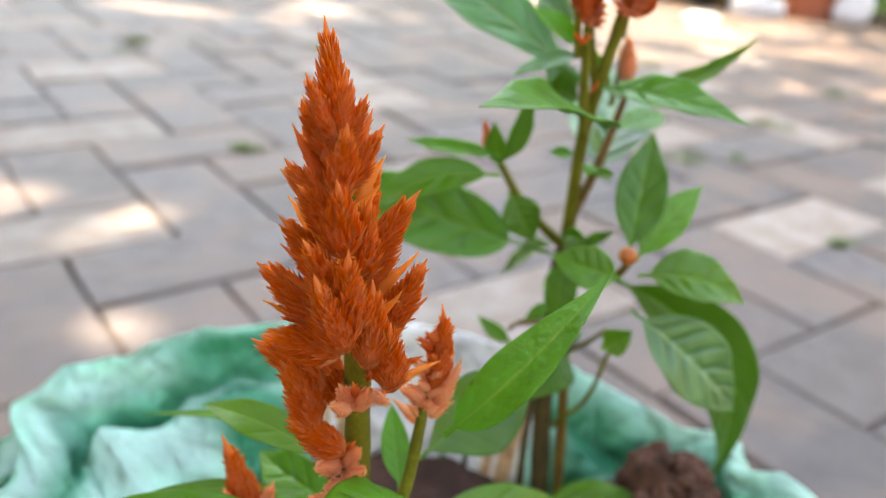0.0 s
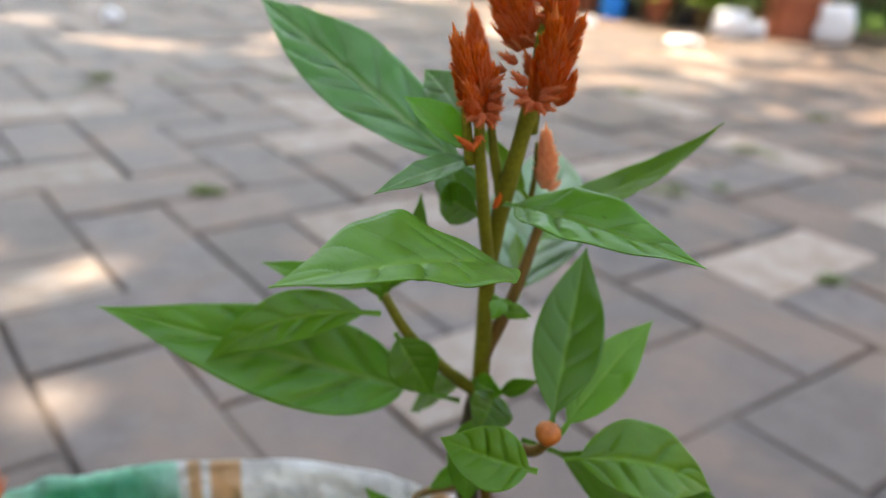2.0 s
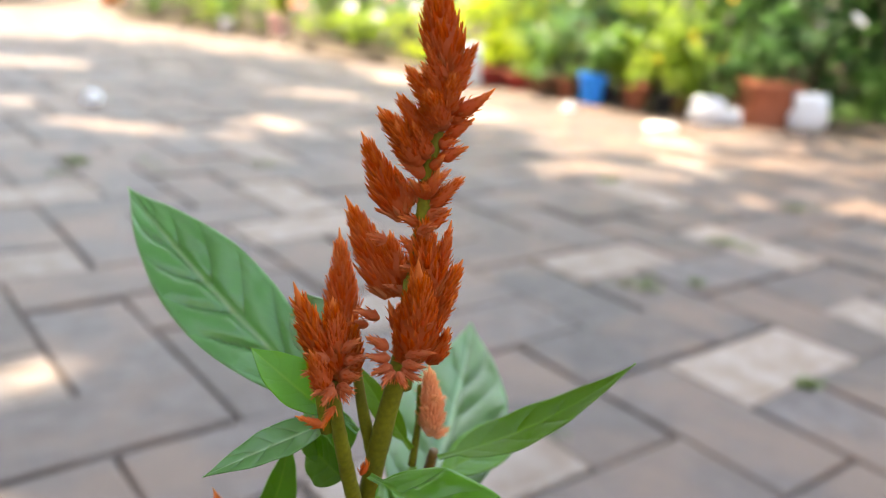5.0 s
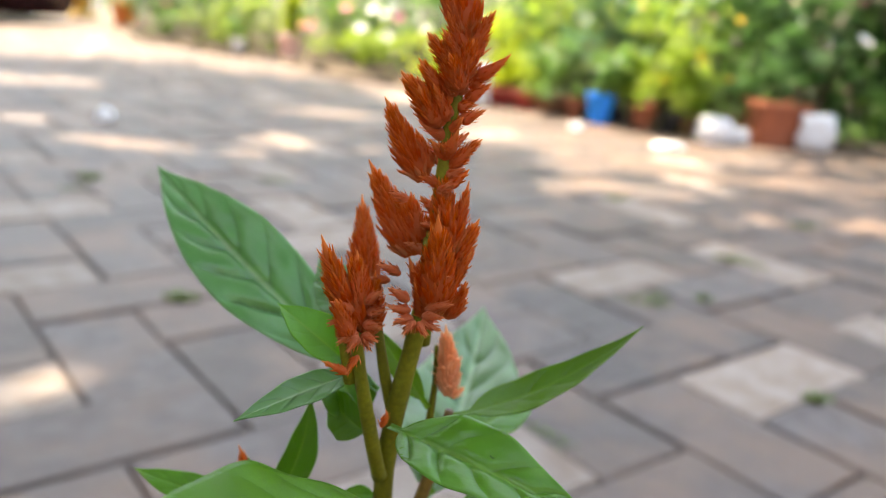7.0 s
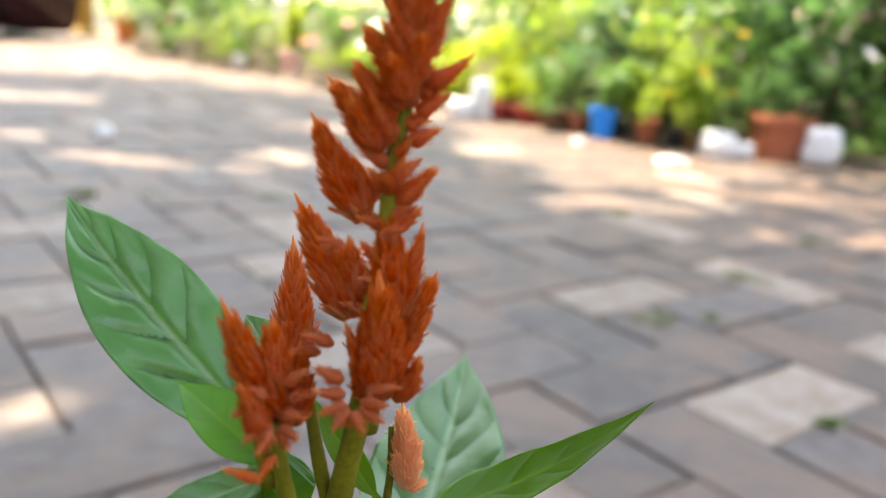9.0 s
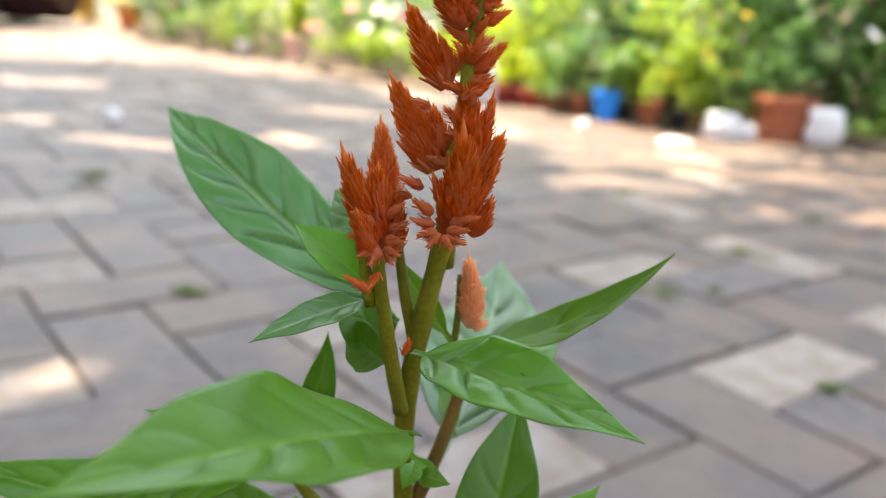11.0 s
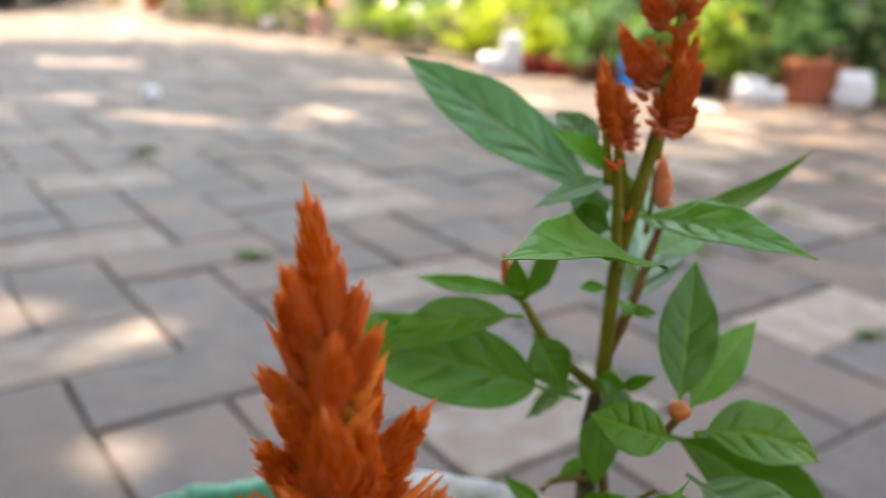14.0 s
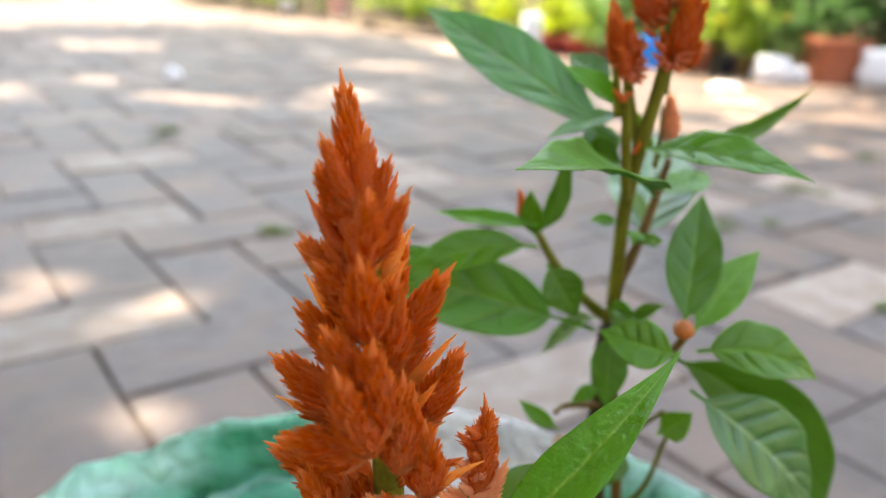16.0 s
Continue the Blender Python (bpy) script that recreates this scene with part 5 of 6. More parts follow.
def foliage(rnd, w, d, h, z0, count, size, droop=0.3):
    """Many small pointed leaves, each bent along its midrib, in uneven clumps."""
    bm = bmesh.new()
    clumps = [Vector((rnd.gauss(0, 0.42) * w, rnd.gauss(0, 0.42) * d, z0 + h * rnd.uniform(0.05, 1.0) ** 0.8)) for _ in range(max(5, count // 26))]
    for i in range(count):
        c = clumps[i % len(clumps)]
        p = c + Vector((rnd.gauss(0, 0.13) * w, rnd.gauss(0, 0.13) * d, rnd.gauss(0, 0.10) * h))
        p.z = max(z0 * 0.6 + 0.01, p.z)
        out = Vector((p.x - c.x + rnd.uniform(-1, 1) * w * 0.3, p.y - c.y + rnd.uniform(-1, 1) * d * 0.3, rnd.uniform(-droop, 0.7) * w * 0.4)).normalized()
        s = size * rnd.uniform(0.6, 1.3)
        sd = out.cross(Vector((rnd.uniform(-0.4, 0.4), rnd.uniform(-0.4, 0.4), 1))).normalized() * s * 0.24
        up = sd.cross(out).normalized()
        a, b2 = bm.verts.new(p), bm.verts.new(p + out * s - up * s * 0.12)
        m1, l, r = bm.verts.new(p + out * s * 0.45 + up * s * 0.03), bm.verts.new(p + out * s * 0.42 + sd + up * s * 0.1), bm.verts.new(p + out * s * 0.42 - sd + up * s * 0.1)
        for t in ((a, l, m1), (a, m1, r), (l, b2, m1), (m1, b2, r)):
            bm.faces.new(t)
    return bm


def blossom(parent, p, r, mat, seed):
    """A small flower of six cupped petals."""
    rnd = random.Random(seed)
    bm = bmesh.new()
    for k in range(7):
        a = k * math.tau / 7 + rnd.uniform(-0.2, 0.2)
        o, s = Vector((math.cos(a), math.sin(a), 0.45)).normalized(), Vector((-math.sin(a), math.cos(a), 0))
        v = [bm.verts.new(q) for q in (Vector((0, 0, 0)), o * r * 0.6 + s * r * 0.4, o * r + Vector((0, 0, -0.1 * r)), o * r * 0.6 - s * r * 0.4)]
        bm.faces.new(v)
    bmesh.ops.create_icosphere(bm, subdivisions=1, radius=r * 0.25)
    ob = part("flower", bm, mat, parent)
    ob.location = p
    ob.rotation_euler = (rnd.uniform(0.3, 1.1), rnd.uniform(-0.4, 0.4), rnd.uniform(-0.5, 0.5))
    return ob


SHRUBS = [0]


def shrub(x, y, w, h, green, count=420, size=0.05, z0=0.02, label="", blooms=(), name="shrub", d=None):
    SHRUBS[0] += 1
    rnd = random.Random(300 + SHRUBS[0])
    ob = thing(name, label or "leafy green garden shrub in the flower bed", "shrub", "shrubs in the flower bed", at=(x, y, 0))
    for k in range(4):
        a = k * 1.6 + rnd.uniform(-0.3, 0.3)
        q = Vector((math.cos(a) * w * 0.35, math.sin(a) * w * 0.35, z0 + h * rnd.uniform(0.6, 0.9)))
        path = smooth_path([(math.cos(a) * 0.01, math.sin(a) * 0.01, 0), q * 0.5 + Vector((0, 0, 0.05 * h)), q], 3)
        bm = bmesh.new()
        tube(bm, path, [0.006 * h + 0.003 - 0.0005 * i for i in range(len(path))], 6)
        part("stem", bm, BARK, ob)
    part("foliage", foliage(rnd, w * 0.5, (d or w) * 0.5, h, z0, count, size), GREENS[green], ob)
    for k, (kind, num, r) in enumerate(blooms):
        for j in range(num):
            blossom(ob, (rnd.uniform(-0.5, 0.5) * w, -rnd.uniform(0.15, 0.5) * w, z0 + h * rnd.uniform(0.25, 0.95)), r, FLOWERS[kind], SHRUBS[0] * 50 + k * 10 + j)
    return ob


def lathe(bm, profile, sides=28, square=0.0):
    rings = []
    for r, z in profile:
        ring = []
        for k in range(sides):
            a = (k + 0.5) * math.tau / sides
            q = 1.0
            if square:
                q = (1 - square) + square / max(abs(math.cos(a)), abs(math.sin(a)))
            ring.append(bm.verts.new((math.cos(a) * r * q, math.sin(a) * r * q, z)))
        rings.append(ring)
    for a, b in zip(rings, rings[1:]):
        for k in range(sides):
            bm.faces.new((a[k], a[(k + 1) % sides], b[(k + 1) % sides], b[k]))
    bm.faces.new(rings[0][::-1])
    bm.faces.new(rings[-1])


def pot(x, y, r, h, mat, label, green=1, plant_w=0.0, plant_h=0.0, square=0.0, count=180, size=0.04, wide=1.0, turn=0.0, blooms=(), taper=0.72):
    ob = thing("plant_pot", label, "plant pot", "pots along the flower bed", at=(x, y, 0))
    ob.rotation_euler = (0, 0, turn)
    bm = bmesh.new()
    lathe(bm, [(r * taper, 0), (r * (taper + 0.02), h * 0.05), (r * 0.96, h * 0.8), (r * 1.0, h * 0.82), (r * 1.02, h * 0.97), (r * 0.98, h), (r * 0.9, h * 0.98), (r * 0.86, h * 0.86)], square=square)
    for v in bm.verts:
        v.co.x *= wide
    part("pot_body", bm, mat, ob)
    bm = bmesh.new()
    lathe(bm, [(r * 0.84, h * 0.80), (r * 0.86, h * 0.88), (r * 0.5, h * 0.90)], square=square)
    for v in bm.verts:
        v.co.x *= wide
        v.co.z += 0.003 * noise.noise(v.co * 60)
    part("pot_soil", bm, BED, ob)
    if plant_w:
        rnd = random.Random(int(x * 1000) + 7)
        part("foliage", foliage(rnd, plant_w * 0.5, plant_w * 0.5, plant_h, h * 0.9, count, size), GREENS[green], ob)
        for j, (kind, r2) in enumerate(blooms):
            blossom(ob, (rnd.uniform(-0.4, 0.4) * plant_w, -0.4 * plant_w, h + plant_h * rnd.uniform(0.4, 0.9)), r2, FLOWERS[kind], 900 + j + int(x * 99))
    return ob


def bag(x, y, w, d, h, label, name="plastic_bag", seed=1):
    """A tied white plastic bag that has been filled and slumped."""
    bm = bmesh.new()
    bmesh.ops.create_icosphere(bm, subdivisions=4, radius=1)
    for v in bm.verts:
        c = v.co.copy()
        k = 1 + 0.22 * noise.noise(c * 1.8 + Vector((seed * 5, 0, 0))) + 0.08 * noise.noise(c * 6 + Vector((seed, 0, 0)))
        z = c.z * 0.5 + 0.5
        sq = 1 / max(0.72, abs(c.x), abs(c.z))
        v.co = Vector((c.x * sq * w * 0.5 * k * (1.05 - 0.2 * z), c.y * d * 0.5 * k, max(0.0, (c.z * sq * 0.5 + 0.5) * h * (0.9 + 0.15 * k))))
    ob = thing(name, label, "bag", at=(x, y, 0))
    part("bag_body", bm, WHITE, ob)
    return ob


# earth of the bed and its stone edging
EDGE = [(4.0, 1.90), (1.6, 2.20), (1.0, 2.33), (0.55, 2.46), (0.15, 2.78), (-0.30, 3.14), (-0.62, 3.38), (-0.90, 3.76), (-1.17, 3.93), (-1.75, 4.33), (-2.3, 5.32), (-2.9, 6.6), (-3.6, 9.0)]
bm = bmesh.new()
near = [bm.verts.new((x_, y_ + 0.05, 0.012)) for x_, y_ in EDGE]
far_v = [bm.verts.new((x_ + 3.5, y_ + 8, 0.05)) for x_, y_ in EDGE]
for k in range(len(EDGE) - 1):
    bm.faces.new((near[k], far_v[k], far_v[k + 1], near[k + 1]))
tagged(part("bed_soil", bm, BED, None), "bare brown earth of the flower bed", "soil", kind="structure")
edging = thing("bed_edging", "low worn stone edging of the flower bed", "kerb", kind="structure")
rnd_e = random.Random(5)
for k in range(len(EDGE) - 1):
    a_, b_ = Vector((*EDGE[k], 0)), Vector((*EDGE[k + 1], 0))
    steps = max(1, int((b_ - a_).length / 0.22))
    for j in range(steps):
        c_ = a_.lerp(b_, (j + 0.5) / steps)
        bm = bmesh.new()
        bmesh.ops.create_cube(bm, size=1)
        bmesh.ops.bevel(bm, geom=bm.edges[:], offset=0.08, segments=2, affect="EDGES")
        for v in bm.verts:
            v.co = Vector((v.co.x * (b_ - a_).length / steps * 0.96, v.co.y * 0.05, (v.co.z + 0.5) * 0.028)) + Vector((0, 0, 0.004 * noise.noise(v.co * 3 + Vector((j, k, 0)))))
        stone = part("edging_stone", bm, KERB, edging)
        stone.location = c_ + Vector((0, 0.03, -0.004))
        stone.rotation_euler = (0, 0, math.atan2(b_.y - a_.y, b_.x - a_.x) + rnd_e.uniform(-0.05, 0.05))

# pots and bags in front
pot(0.890, 2.36, 0.072, 0.125, TERRACOTTA, "rectangular terracotta planter with weathered sides", 2, 0.26, 0.20, 0.9, 260, 0.05, 1.05, 0.04, taper=0.93)
bag(0.985, 2.295, 0.100, 0.08, 0.098, "white plastic bag standing beside the terracotta planter", seed=2)
bag(0.700, 2.29, 0.100, 0.08, 0.068, "slumped white plastic bag beside the bed", seed=3)
bag(0.775, 2.30, 0.055, 0.05, 0.042, "small white plastic bag beside the bed", seed=4)
pot(0.402, 2.52, 0.041, 0.092, BLUE, "bright blue plastic flower pot with a plant", 1, 0.18, 0.22, 0.6, 160, 0.05)
pot(0.530, 2.475, 0.042, 0.075, TERRACOTTA, "small terracotta pot with a leafy plant", 0, 0.18, 0.16, 0, 140, 0.04, blooms=(("yellow", 0.013),))
pot(0.605, 2.42, 0.035, 0.06, BLACK, "small black plastic pot with a leafy plant", 0, 0.16, 0.20, 0, 140, 0.05, blooms=(("yellow", 0.014), ("yellow", 0.012)))
pot(0.465, 2.54, 0.035, 0.06, BLACK, "small black plastic pot with a leafy plant", 1, 0.12, 0.14, 0, 100, 0.04)
pot(0.655, 2.40, 0.03, 0.055, BROWN, "small brown clay pot with green leaves", 0, 0.14, 0.18, 0, 120, 0.05)
pot(0.335, 2.60, 0.034, 0.062, TERRACOTTA, "small terracotta pot with green leaves", 1, 0.14, 0.16, 0, 120, 0.04)
pot(0.268, 2.68, 0.050, 0.060, BROWN, "low brown clay bowl with a plant", 1, 0.16, 0.14, 0.5, 140, 0.04, 1.2)
pot(0.191, 2.755, 0.045, 0.055, TERRA_RED, "low red plastic planter", 0, 0.16, 0.13, 0.5, 140, 0.04, 1.3)
pot(0.100, 2.82, 0.045, 0.055, TERRA_RED, "low red plastic planter with lime foliage", 4, 0.14, 0.10, 0.5, 160, 0.035, 1.2)
bag(-0.047, 2.73, 0.080, 0.07, 0.065, "crumpled white plastic bag at the edge of the bed", seed=5)
bag(0.020, 2.77, 0.070, 0.06, 0.125, "pointed white plastic bag at the edge of the bed", seed=6)
pot(-0.880, 3.85, 0.056, 0.125, PINK, "pink glazed pot with a lime cone-shaped shrub", 4, 0.10, 0.17, 0, 700, 0.03)
pot(-1.165, 3.97, 0.035, 0.08, WHITE, "small white pot at the bed's corner", 1, 0.10, 0.08, 0, 80, 0.04)
pot(-2.36, 5.47, 0.082, 0.20, ORANGE, "tall bright orange pot with a leafy plant", 0, 0.22, 0.40, 0, 120, 0.08)
pot(0.16, 3.25, 0.09, 0.13, BROWN, "dark brown clay pot set back in the bed", 1, 0.25, 0.2, 0, 160, 0.05)
pot(0.62, 2.95, 0.10, 0.15, BROWN, "dark brown clay pot set back in the bed", 1, 0.3, 0.25, 0, 180, 0.05)

# shrubs of the bed
shrub(1.35, 2.50, 0.55, 0.60, 2, 520, 0.06, label="dark green leafy shrub in the flower bed", blooms=(("white", 2, 0.03),))
shrub(1.15, 2.75, 0.55, 0.75, 2, 560, 0.07, label="dark green leafy shrub in the flower bed")
shrub(0.98, 2.62, 0.40, 0.45, 2, 420, 0.06, label="dark green leafy shrub in the flower bed")
shrub(0.80, 2.62, 0.36, 0.42, 1, 420, 0.05, label="green shrub with pale leaves", blooms=(("yellow", 2, 0.013),))
ob = shrub(0.62, 2.72, 0.34, 0.36, 0, 420, 0.045, label="yellow-green feathery plant in the bed")
for k, (p_, r_) in enumerate((((-0.025, -0.19, 0.150), 0.018), ((0.057, -0.18, 0.155), 0.014), ((0.17, -0.20, 0.163), 0.016))):
    blossom(ob, p_, r_, FLOWERS["yellow"], 930 + k)
shrub(0.44, 2.90, 0.36, 0.38, 3, 420, 0.06, label="blue-green strap-leaved plant in the bed")
shrub(0.28, 3.00, 0.36, 0.40, 0, 440, 0.05, label="yellow-green leafy shrub in the flower bed", blooms=(("salmon", 2, 0.02), ("white", 1, 0.03)))
shrub(0.05, 3.10, 0.36, 0.26, 4, 420, 0.045, label="bright lime ground-cover plant in the bed")
shrub(-0.12, 3.28, 0.42, 0.16, 4, 420, 0.045, label="bright lime ground-cover plant in the bed", d=0.3)
shrub(-0.46, 3.52, 0.42, 0.14, 0, 420, 0.045, label="yellow-green ground-cover plant in the bed")
shrub(-0.20, 3.72, 0.46, 0.42, 1, 460, 0.055, label="green leafy shrub in the flower bed", blooms=(("white", 4, 0.035), ("pink", 2, 0.03)))
shrub(0.18, 3.55, 0.55, 0.55, 0, 520, 0.055, label="yellow-green leafy shrub in the flower bed", blooms=(("salmon", 2, 0.025), ("white", 2, 0.03)))
ob = shrub(0.62, 3.20, 0.55, 0.62, 0, 560, 0.055, label="tall yellow-green shrub in the flower bed")
for k, (kind, p_, r_) in enumerate((("white", (-0.12, -0.20, 0.379), 0.024), ("white", (0.09, -0.30, 0.398), 0.024), ("white", (0.17, -0.30, 0.403), 0.020), ("white", (0.38, -0.35, 0.36), 0.018), ("pink", (-0.03, -0.35, 0.256), 0.022), ("pink", (0.16, -0.40, 0.338), 0.022), ("salmon", (-0.06, -0.28, 0.36), 0.018))):
    blossom(ob, p_, r_, FLOWERS[kind], 900 + k)
shrub(1.02, 3.10, 0.60, 0.80, 1, 600, 0.06, label="tall green shrub in the flower bed", blooms=(("white", 3, 0.03), ("pink", 1, 0.028)))
shrub(1.55, 3.05, 0.70, 0.95, 2, 620, 0.07, label="tall dark green shrub in the flower bed", blooms=(("white", 3, 0.03),))
ob = shrub(-0.62, 4.05, 0.46, 0.30, 1, 480, 0.055, label="green leafy shrub in the flower bed")
for k, (kind, p_, r_) in enumerate((("pink", (0.00, -0.20, 0.255), 0.034), ("white", (0.13, -0.20, 0.262), 0.036), ("white", (0.18, -0.18, 0.240), 0.030), ("white", (0.07, -0.20, 0.172), 0.034), ("white", (0.34, -0.22, 0.235), 0.028), ("salmon", (-0.22, -0.10, 0.165), 0.030))):
    blossom(ob, p_, r_, FLOWERS[kind], 950 + k)
shrub(-0.75, 4.45, 0.60, 0.55, 0, 520, 0.06, label="yellow-green leafy shrub in the flower bed", blooms=(("white", 4, 0.04), ("pink", 2, 0.04)))
shrub(-1.20, 4.28, 0.50, 0.26, 0, 480, 0.06, label="yellow-green leafy shrub in the flower bed")
shrub(-1.55, 4.55, 0.50, 0.40, 1, 500, 0.06, label="green leafy shrub in the flower bed")
shrub(-1.88, 4.95, 0.50, 0.50, 1, 500, 0.07, label="green leafy shrub in the flower bed", blooms=(("pink", 2, 0.04), ("white", 2, 0.04)))
shrub(-2.15, 5.60, 0.60, 0.40, 0, 460, 0.07, label="yellow-green leafy shrub in the flower bed")
shrub(-1.15, 5.30, 0.90, 0.95, 2, 620, 0.08, label="tall dark green shrub in the flower bed")
shrub(-0.35, 4.70, 0.90, 0.95, 1, 640, 0.08, label="tall green shrub in the flower bed", blooms=(("white", 2, 0.04),))
shrub(0.35, 4.30, 0.90, 1.00, 0, 640, 0.08, label="tall yellow-green shrub in the flower bed", blooms=(("white", 3, 0.04),))
shrub(1.10, 4.00, 1.00, 1.15, 1, 680, 0.08, label="tall green shrub in the flower bed")
shrub(1.95, 3.80, 1.10, 1.25, 2, 700, 0.09, label="tall dark green shrub in the flower bed")
shrub(-1.95, 6.30, 1.0, 1.1, 2, 640, 0.09, label="tall dark green shrub in the flower bed")
shrub(-2.9, 7.3, 0.9, 0.7, 0, 500, 0.09, label="yellow-green leafy shrub in the flower bed")

shrub(1.45, 2.95, 0.8, 0.95, 2, 1300, 0.07, label="dense dark green shrub at the end of the bed")
shrub(2.05, 2.75, 0.9, 1.1, 2, 1300, 0.08, label="dense dark green shrub at the end of the bed")
shrub(1.05, 3.35, 0.9, 1.0, 2, 1300, 0.07, label="tall deep green shrub behind the flower bed")
shrub(0.45, 4.10, 1.1, 1.0, 1, 1300, 0.08, label="tall mid-green shrub behind the flower bed")
shrub(1.27, 2.36, 0.34, 0.13, 1, 520, 0.04, label="low green ground-cover plant beside the planter")
shrub(1.75, 3.45, 0.9, 1.2, 2, 1500, 0.08, label="dense dark green shrub at the end of the bed")

# closing hedge far behind
rnd_h = random.Random(77)
hedge = foliage(rnd_h, 4.5, 0.7, 2.6, 0.0, 9000, 0.17)
ob_h = part("far_hedge", hedge, GREENS[1], None)
ob_h.location = (-2.0, 9.3, 0)
tagged(ob_h, "dense far hedge of green leaves behind the garden", "hedge", kind="stuff")
hedge = foliage(rnd_h, 0.9, 3.2, 2.4, 0.0, 5000, 0.15)
ob_h = part("far_hedge", hedge, GREENS[2], None)
ob_h.location = (3.4, 5.0, 0)
tagged(ob_h, "dense far hedge of dark green leaves beside the garden", "hedge", kind="stuff")
hedge = foliage(rnd_h, 1.5, 0.35, 1.8, 0.0, 6000, 0.13)
ob_h = part("garden_hedge", hedge, GREENS[2], None)
ob_h.location, ob_h.rotation_euler = (1.6, 5.3, 0), (0, 0, -0.35)
tagged(ob_h, "tall hedge of dark green leaves behind the flower bed", "hedge", kind="stuff")

# far end: parked car and post
CAR = material("car_paint_dark_red", (0.045, 0.010, 0.009), 0.16, 0.9, 10, 0.0, 100, spec=0.6)
TYRE = material("tyre_rubber", (0.02, 0.02, 0.02), 0.8, 0.8, 40, 0.3, 300)
YELLOW = material("yellow_paint", (0.62, 0.40, 0.10), 0.6, 0.8, 20, 0.2, 300)
car = thing("parked_car", "dark red car parked at the far end of the paving", "car", at=(-3.66, 4.95, 0))
car.rotation_euler = (0, 0, math.radians(58.8))
bm = bmesh.new()
outline = [(-1.6, 0.13), (-0.02, 0.13), (0.02, 0.20), (0.18, 0.31), (0.42, 0.31), (0.58, 0.20), (0.62, 0.035), (1.03, 0.035), (1.08, 0.22), (1.05, 0.46), (0.95, 0.54), (0.45, 0.60), (0.10, 0.90), (-1.0, 0.92), (-1.5, 0.62), (-1.65, 0.5)]
la = [bm.verts.new((x_, -0.42, z_)) for x_, z_ in outline]
lb = [bm.verts.new((x_, 0.42, z_)) for x_, z_ in outline]
bm.faces.new(la)
bm.faces.new(lb[::-1])
for k in range(len(outline)):
    bm.faces.new((la[k - 1], lb[k - 1], lb[k], la[k]))
bmesh.ops.recalc_face_normals(bm, faces=bm.faces)
bmesh.ops.bevel(bm, geom=bm.edges[:], offset=0.03, segments=2, affect="EDGES")
part("car_body", bm, CAR, car)
for wx in (-1.05, 0.30):
    for wy in (-0.40, 0.40):
        bm = bmesh.new()
        lathe(bm, [(0.06, -0.06), (0.13, -0.065), (0.155, -0.05), (0.158, 0.05), (0.13, 0.065), (0.06, 0.06)], 26)
        wheel = part("wheel", bm, TYRE, car)
        wheel.location, wheel.rotation_euler = (wx, wy, 0.158), (math.pi / 2, 0, 0)
        bm = bmesh.new()
        lathe(bm, [(0.085, -0.069), (0.09, -0.066), (0.09, 0.066), (0.085, 0.069)], 20)
        part("rim", bm, TYRE, wheel)
post = thing("post", "ochre yellow square post at the far end of the paving", "post", at=(-2.99, 6.2, 0))
bm = bmesh.new()
bmesh.ops.create_cube(bm, size=1)
bmesh.ops.bevel(bm, geom=bm.edges[:], offset=0.06, segments=2, affect="EDGES")
for v in bm.verts:
    v.co = Vector((v.co.x * 0.10, v.co.y * 0.10, (v.co.z + 0.5) * 1.6))
part("shaft", bm, YELLOW, post)
bm = bmesh.new()
lathe(bm, [(0.09, 0.0), (0.085, 0.03), (0.07, 0.05)], 16, 0.8)
part("foot", bm, YELLOW, post)

# unseen tree added for dappled shade, its crown over the paving
tree = thing("tree", "unseen broad tree with a spreading leafy crown, added for shade", "tree", at=(-2.7, -0.9, 0))
bm = bmesh.new()
tube(bm, smooth_path([(0, 0, -0.05), (0.05, 0.0, 0.9), (-0.05, 0.1, 2.0), (-0.3, 0.3, 2.9)]), [0.20 - 0.006 * i for i in range(16)], 14)
for q in ((1.6, 0.4, 3.5), (2.2, 2.2, 3.8), (-1.4, 1.4, 3.7), (0.2, 3.2, 3.9), (-0.8, -0.4, 4.0), (0.7, 3.7, 4.0)):
    path = smooth_path([(-0.2, 0.25, 2.6), Vector((-0.2, 0.25, 2.6)).lerp(Vector(q), 0.5) + Vector((0, 0, 0.25)), q], 4)
    tube(bm, path, [0.09 - 0.008 * i for i in range(len(path))], 8)
part("trunk", bm, BARK, tree)
rnd_t = random.Random(21)


# ground spots (x, y, half-sizes) kept clear of leaves so sun patches land there
SUN_OPENINGS = [(-0.05, -0.13, 0.02, 0.0), (-0.348, 0.542, 0.046, 0.018), (-0.439, 0.520, 0.036, 0.016), (-0.442, 0.469, 0.030, 0.020), (-0.276, 0.335, 0.034, 0.023), (-0.47, 0.60, 0.012, 0.004), (-0.52, 0.67, 0.012, 0.004), (-0.45, 1.78, 0.10, 0.03), (-0.51, 1.62, 0.08, 0.01), (-0.74, 1.64, 0.16, 0.02), (0.45, 2.05, 0.42, 0.06), (0.30, 1.55, 0.18, 0.03), (-0.38, 2.30, 0.16, 0.06), (-0.24, 1.76, 0.06, 0.015), (-1.03, 1.83, 0.10, 0.02), (-1.38, 2.52, 0.18, 0.07), (0.60, 1.76, 0.22, 0.02), (0.68, 2.0, 0.10, 0.04)]


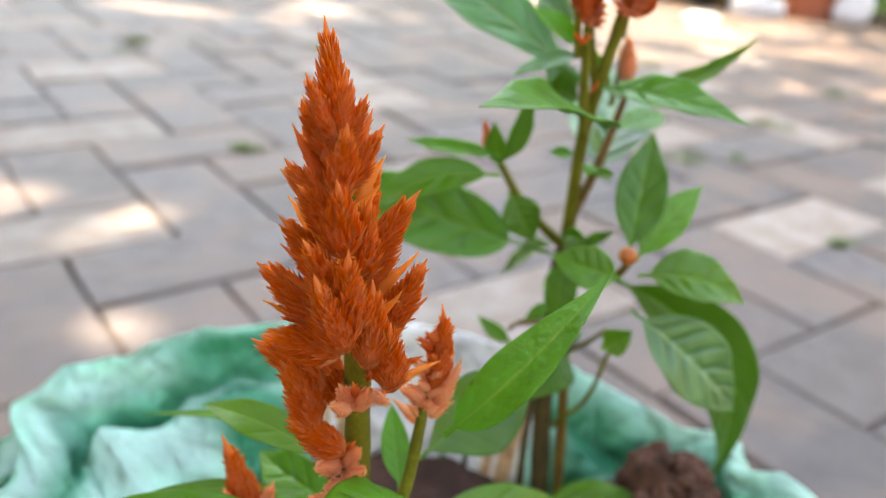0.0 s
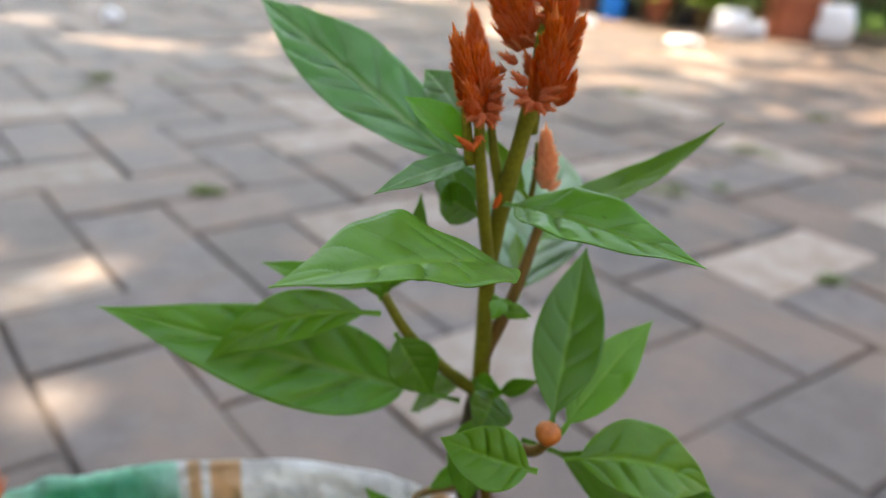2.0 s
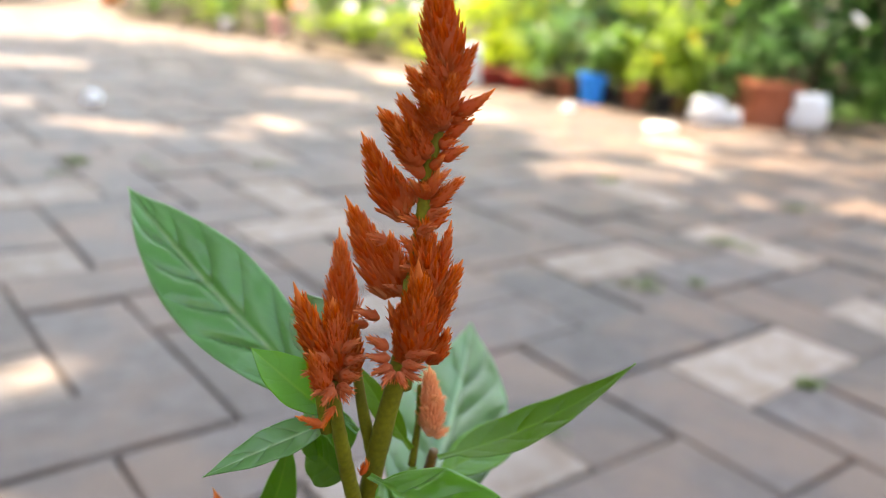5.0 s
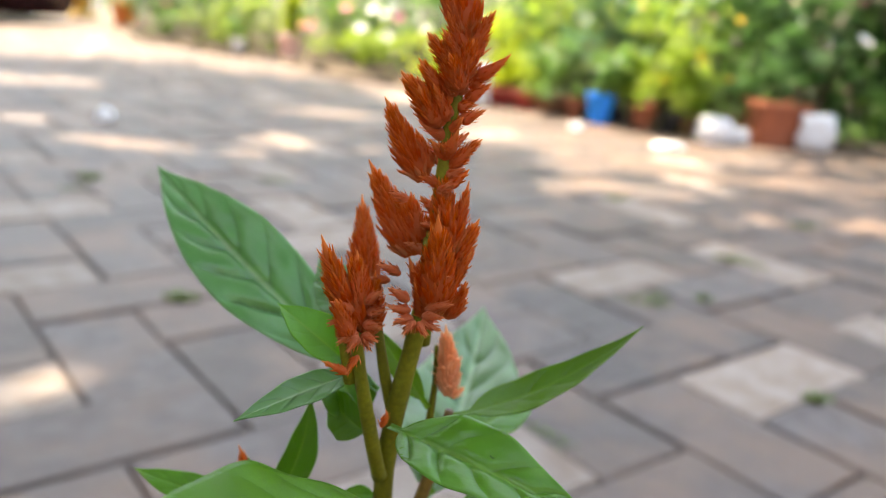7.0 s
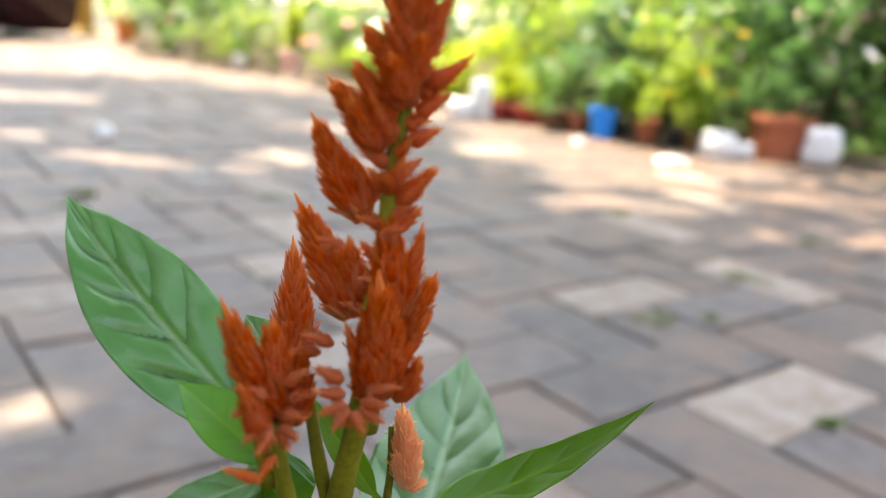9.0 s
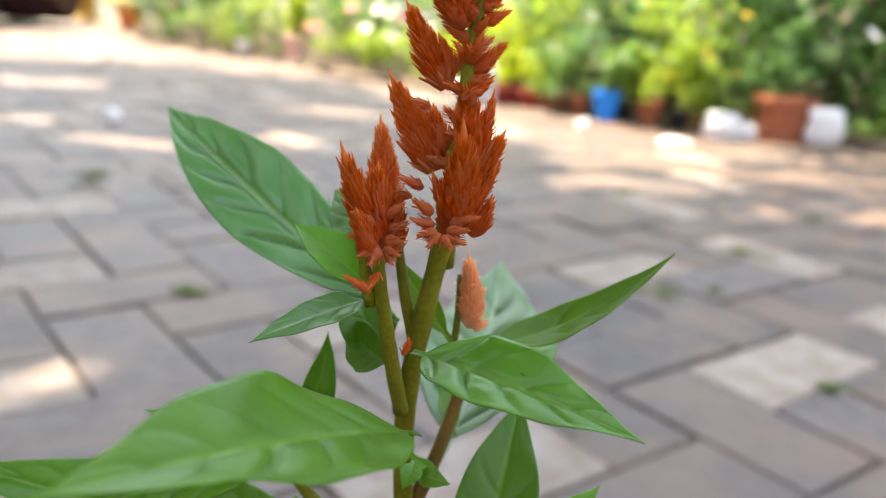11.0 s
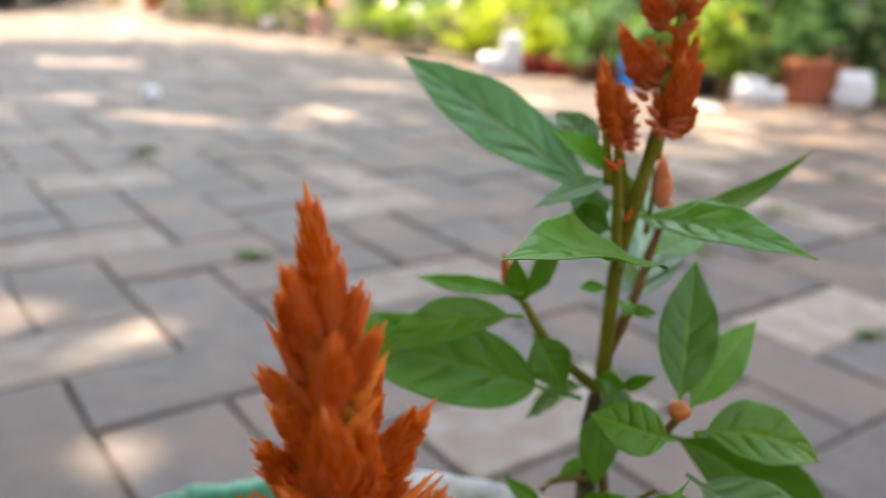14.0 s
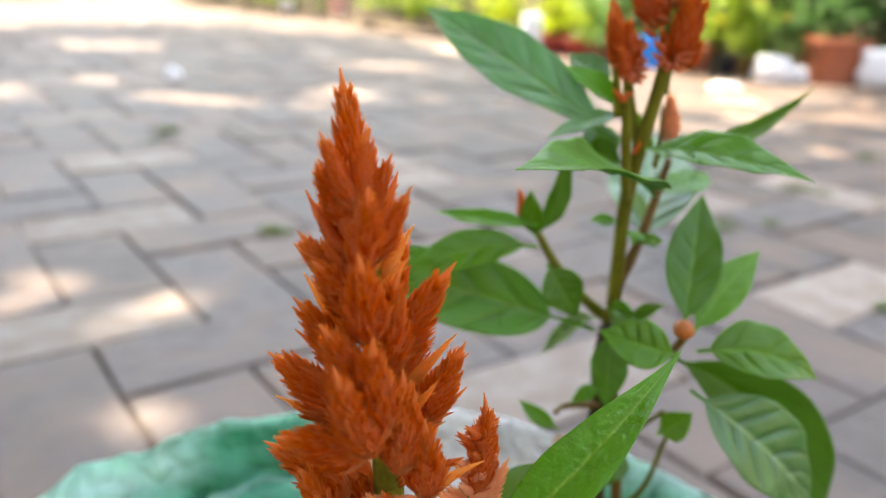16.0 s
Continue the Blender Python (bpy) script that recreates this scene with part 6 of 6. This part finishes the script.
def crown_leaves(rnd, count, size):
    """The added crown, broad and flat: leaves in clumps, left open where sun patches should land, thinned where the
    paving should be lighter, breaking up towards its outer rim.
    """
    bm = bmesh.new()
    made = 0
    slope = Vector((SUN.x / SUN.z, SUN.y / SUN.z))
    while made < count:
        gx, gy = rnd.uniform(-3.7, 3.5), rnd.uniform(-3.0, 4.2)
        spread = ((gx + 0.1) / 3.5) ** 2 + (min(0.0, gy - 0.6) / 3.5) ** 2 + 0.22 * noise.noise(Vector((gx * 1.3, gy * 1.3, 3.0)))
        if spread > 0.92 or gx > 1.7 + 0.5 * noise.noise(Vector((gx * 0.5, gy * 1.4, 9.0))):
            continue
        z = rnd.uniform(3.25, 4.4 - 0.8 * max(0.0, spread))
        rim = 1.85 + 1.25 * max(0.0, min(1.0, (0.15 - gx) / 0.75)) + 0.45 * noise.noise(Vector((gx * 1.6, gy * 2.6, 1.0)))
        if gy > rim:
            continue
        if gy > 1.35 and noise.noise(Vector((gx * 1.1, gy * 3.2, 7.0))) > 0.22:
            continue
        if gx > 0.55 and gy > 0.8 and rnd.random() > 0.36 or gx > -0.1 and (gy > 1.1 and rnd.random() > 0.72 or gy > 0.4 and rnd.random() > 0.7) or gx <= -0.1 and gy > 1.3 and rnd.random() > 0.8:
            continue
        p = Vector((gx + slope.x * z, gy + slope.y * z, z))
        out = Vector((rnd.uniform(-1, 1), rnd.uniform(-1, 1), rnd.uniform(-0.6, 0.3))).normalized()
        s = size * rnd.uniform(0.6, 1.3)
        shade_at = [(gx + k * s * (out.x - slope.x * out.z), gy + k * s * (out.y - slope.y * out.z)) for k in (0, 0.45, 0.9)]
        if any(((x - o[0]) / (o[2] + 0.022)) ** 2 + ((y - o[1]) / (o[3] + 0.022)) ** 2 < 1 for x, y in shade_at for o in SUN_OPENINGS):
            continue
        made += 1
        sd = out.cross(Vector((rnd.uniform(-0.4, 0.4), rnd.uniform(-0.4, 0.4), 1))).normalized() * s * 0.27
        up = sd.cross(out).normalized()
        a, b2 = bm.verts.new(p), bm.verts.new(p + out * s - up * s * 0.12)
        m1, l, r = bm.verts.new(p + out * s * 0.45), bm.verts.new(p + out * s * 0.42 + sd + up * s * 0.1), bm.verts.new(p + out * s * 0.42 - sd + up * s * 0.1)
        for t in ((a, l, m1), (a, m1, r), (l, b2, m1), (m1, b2, r)):
            bm.faces.new(t)
    return bm


ob_c = part("crown", crown_leaves(rnd_t, 42000, 0.155), CROWN, tree)
ob_c.location = (2.7, 0.9, 0)

# plain walls out of view, added to block low skylight and bounce some back
WALL_GREY = material("unseen_wall_grey", (0.37, 0.33, 0.29), 0.9, 0.8, 2.0, 0.4, 60)
for nm, size, at_p in (("wall_south", (12.0, 0.2, 2.3), (-1.0, -2.9, 1.15)), ("wall_east", (0.2, 5.2, 2.3), (4.9, -0.2, 1.15)), ("wall_west", (0.2, 7.6, 2.8), (-4.9, 1.0, 1.4))):
    bm = bmesh.new()
    bmesh.ops.create_cube(bm, size=1)
    for v in bm.verts:
        v.co = Vector((v.co.x * size[0], v.co.y * size[1], v.co.z * size[2]))
    unseen_wall = part(nm, bm, WALL_GREY, None, smooth=False)
    unseen_wall.location = at_p
    tagged(unseen_wall, "plain unseen wall added to block low skylight", "wall", kind="structure")

# ---- paving ----
pavement = thing("pavement", "weathered grey-brown concrete pavers laid in herringbone", "paving", kind="structure")
rnd_p = random.Random(9)
VARIANTS = []
for k in range(6):
    bm = paver_mesh(rnd_p)
    grey, tan = bpy.data.meshes.new("paver"), bpy.data.meshes.new("paver")
    bm.to_mesh(grey)
    bm.to_mesh(tan)
    bm.free()
    grey.materials.append(PAVER)
    tan.materials.append(PAVER_TAN)
    VARIANTS.append((grey, tan))
rest = []
for c, turn, cell in paver_rows():
    jig = (rnd_p.uniform(-0.002, 0.002), rnd_p.uniform(-0.002, 0.002), rnd_p.uniform(-0.0022, 0.0012))
    tilt = (rnd_p.uniform(-0.012, 0.012), rnd_p.uniform(-0.012, 0.012), turn + rnd_p.uniform(-0.012, 0.012))
    k, tan = rnd_p.randrange(6), cell in TAN_CELLS or (cell not in TAN_CELLS and c.y > 1.35 and rnd_p.random() < 0.10)
    m = Matrix.LocRotScale((c.x + jig[0], c.y + jig[1], jig[2]), Euler(tilt), None)
    if -0.95 < c.x < 0.95 and 0.15 < c.y < 2.05 and abs(c.x) < 0.25 + 0.55 * c.y:
        ob = new("paver", VARIANTS[k][1 if tan else 0])
        ob.parent = pavement
        ob.matrix_local = m
    else:
        rest.append((m, k, tan))
verts, faces, slots = [], [], []
for m, k, tan in rest:
    me = VARIANTS[k][0]
    n = len(verts)
    verts += [tuple(m @ v.co) for v in me.vertices]
    for p in me.polygons:
        faces.append([n + i for i in p.vertices])
        slots.append(1 if tan else 0)
far = bpy.data.meshes.new("far_pavers")
far.from_pydata(verts, [], faces)
far.materials.append(PAVER_FAR)
far.materials.append(PAVER_TAN)
far.polygons.foreach_set("material_index", slots)
far_ob = new("far_pavers", far)
far_ob.parent = pavement
tagged(far_ob, kind="stuff")
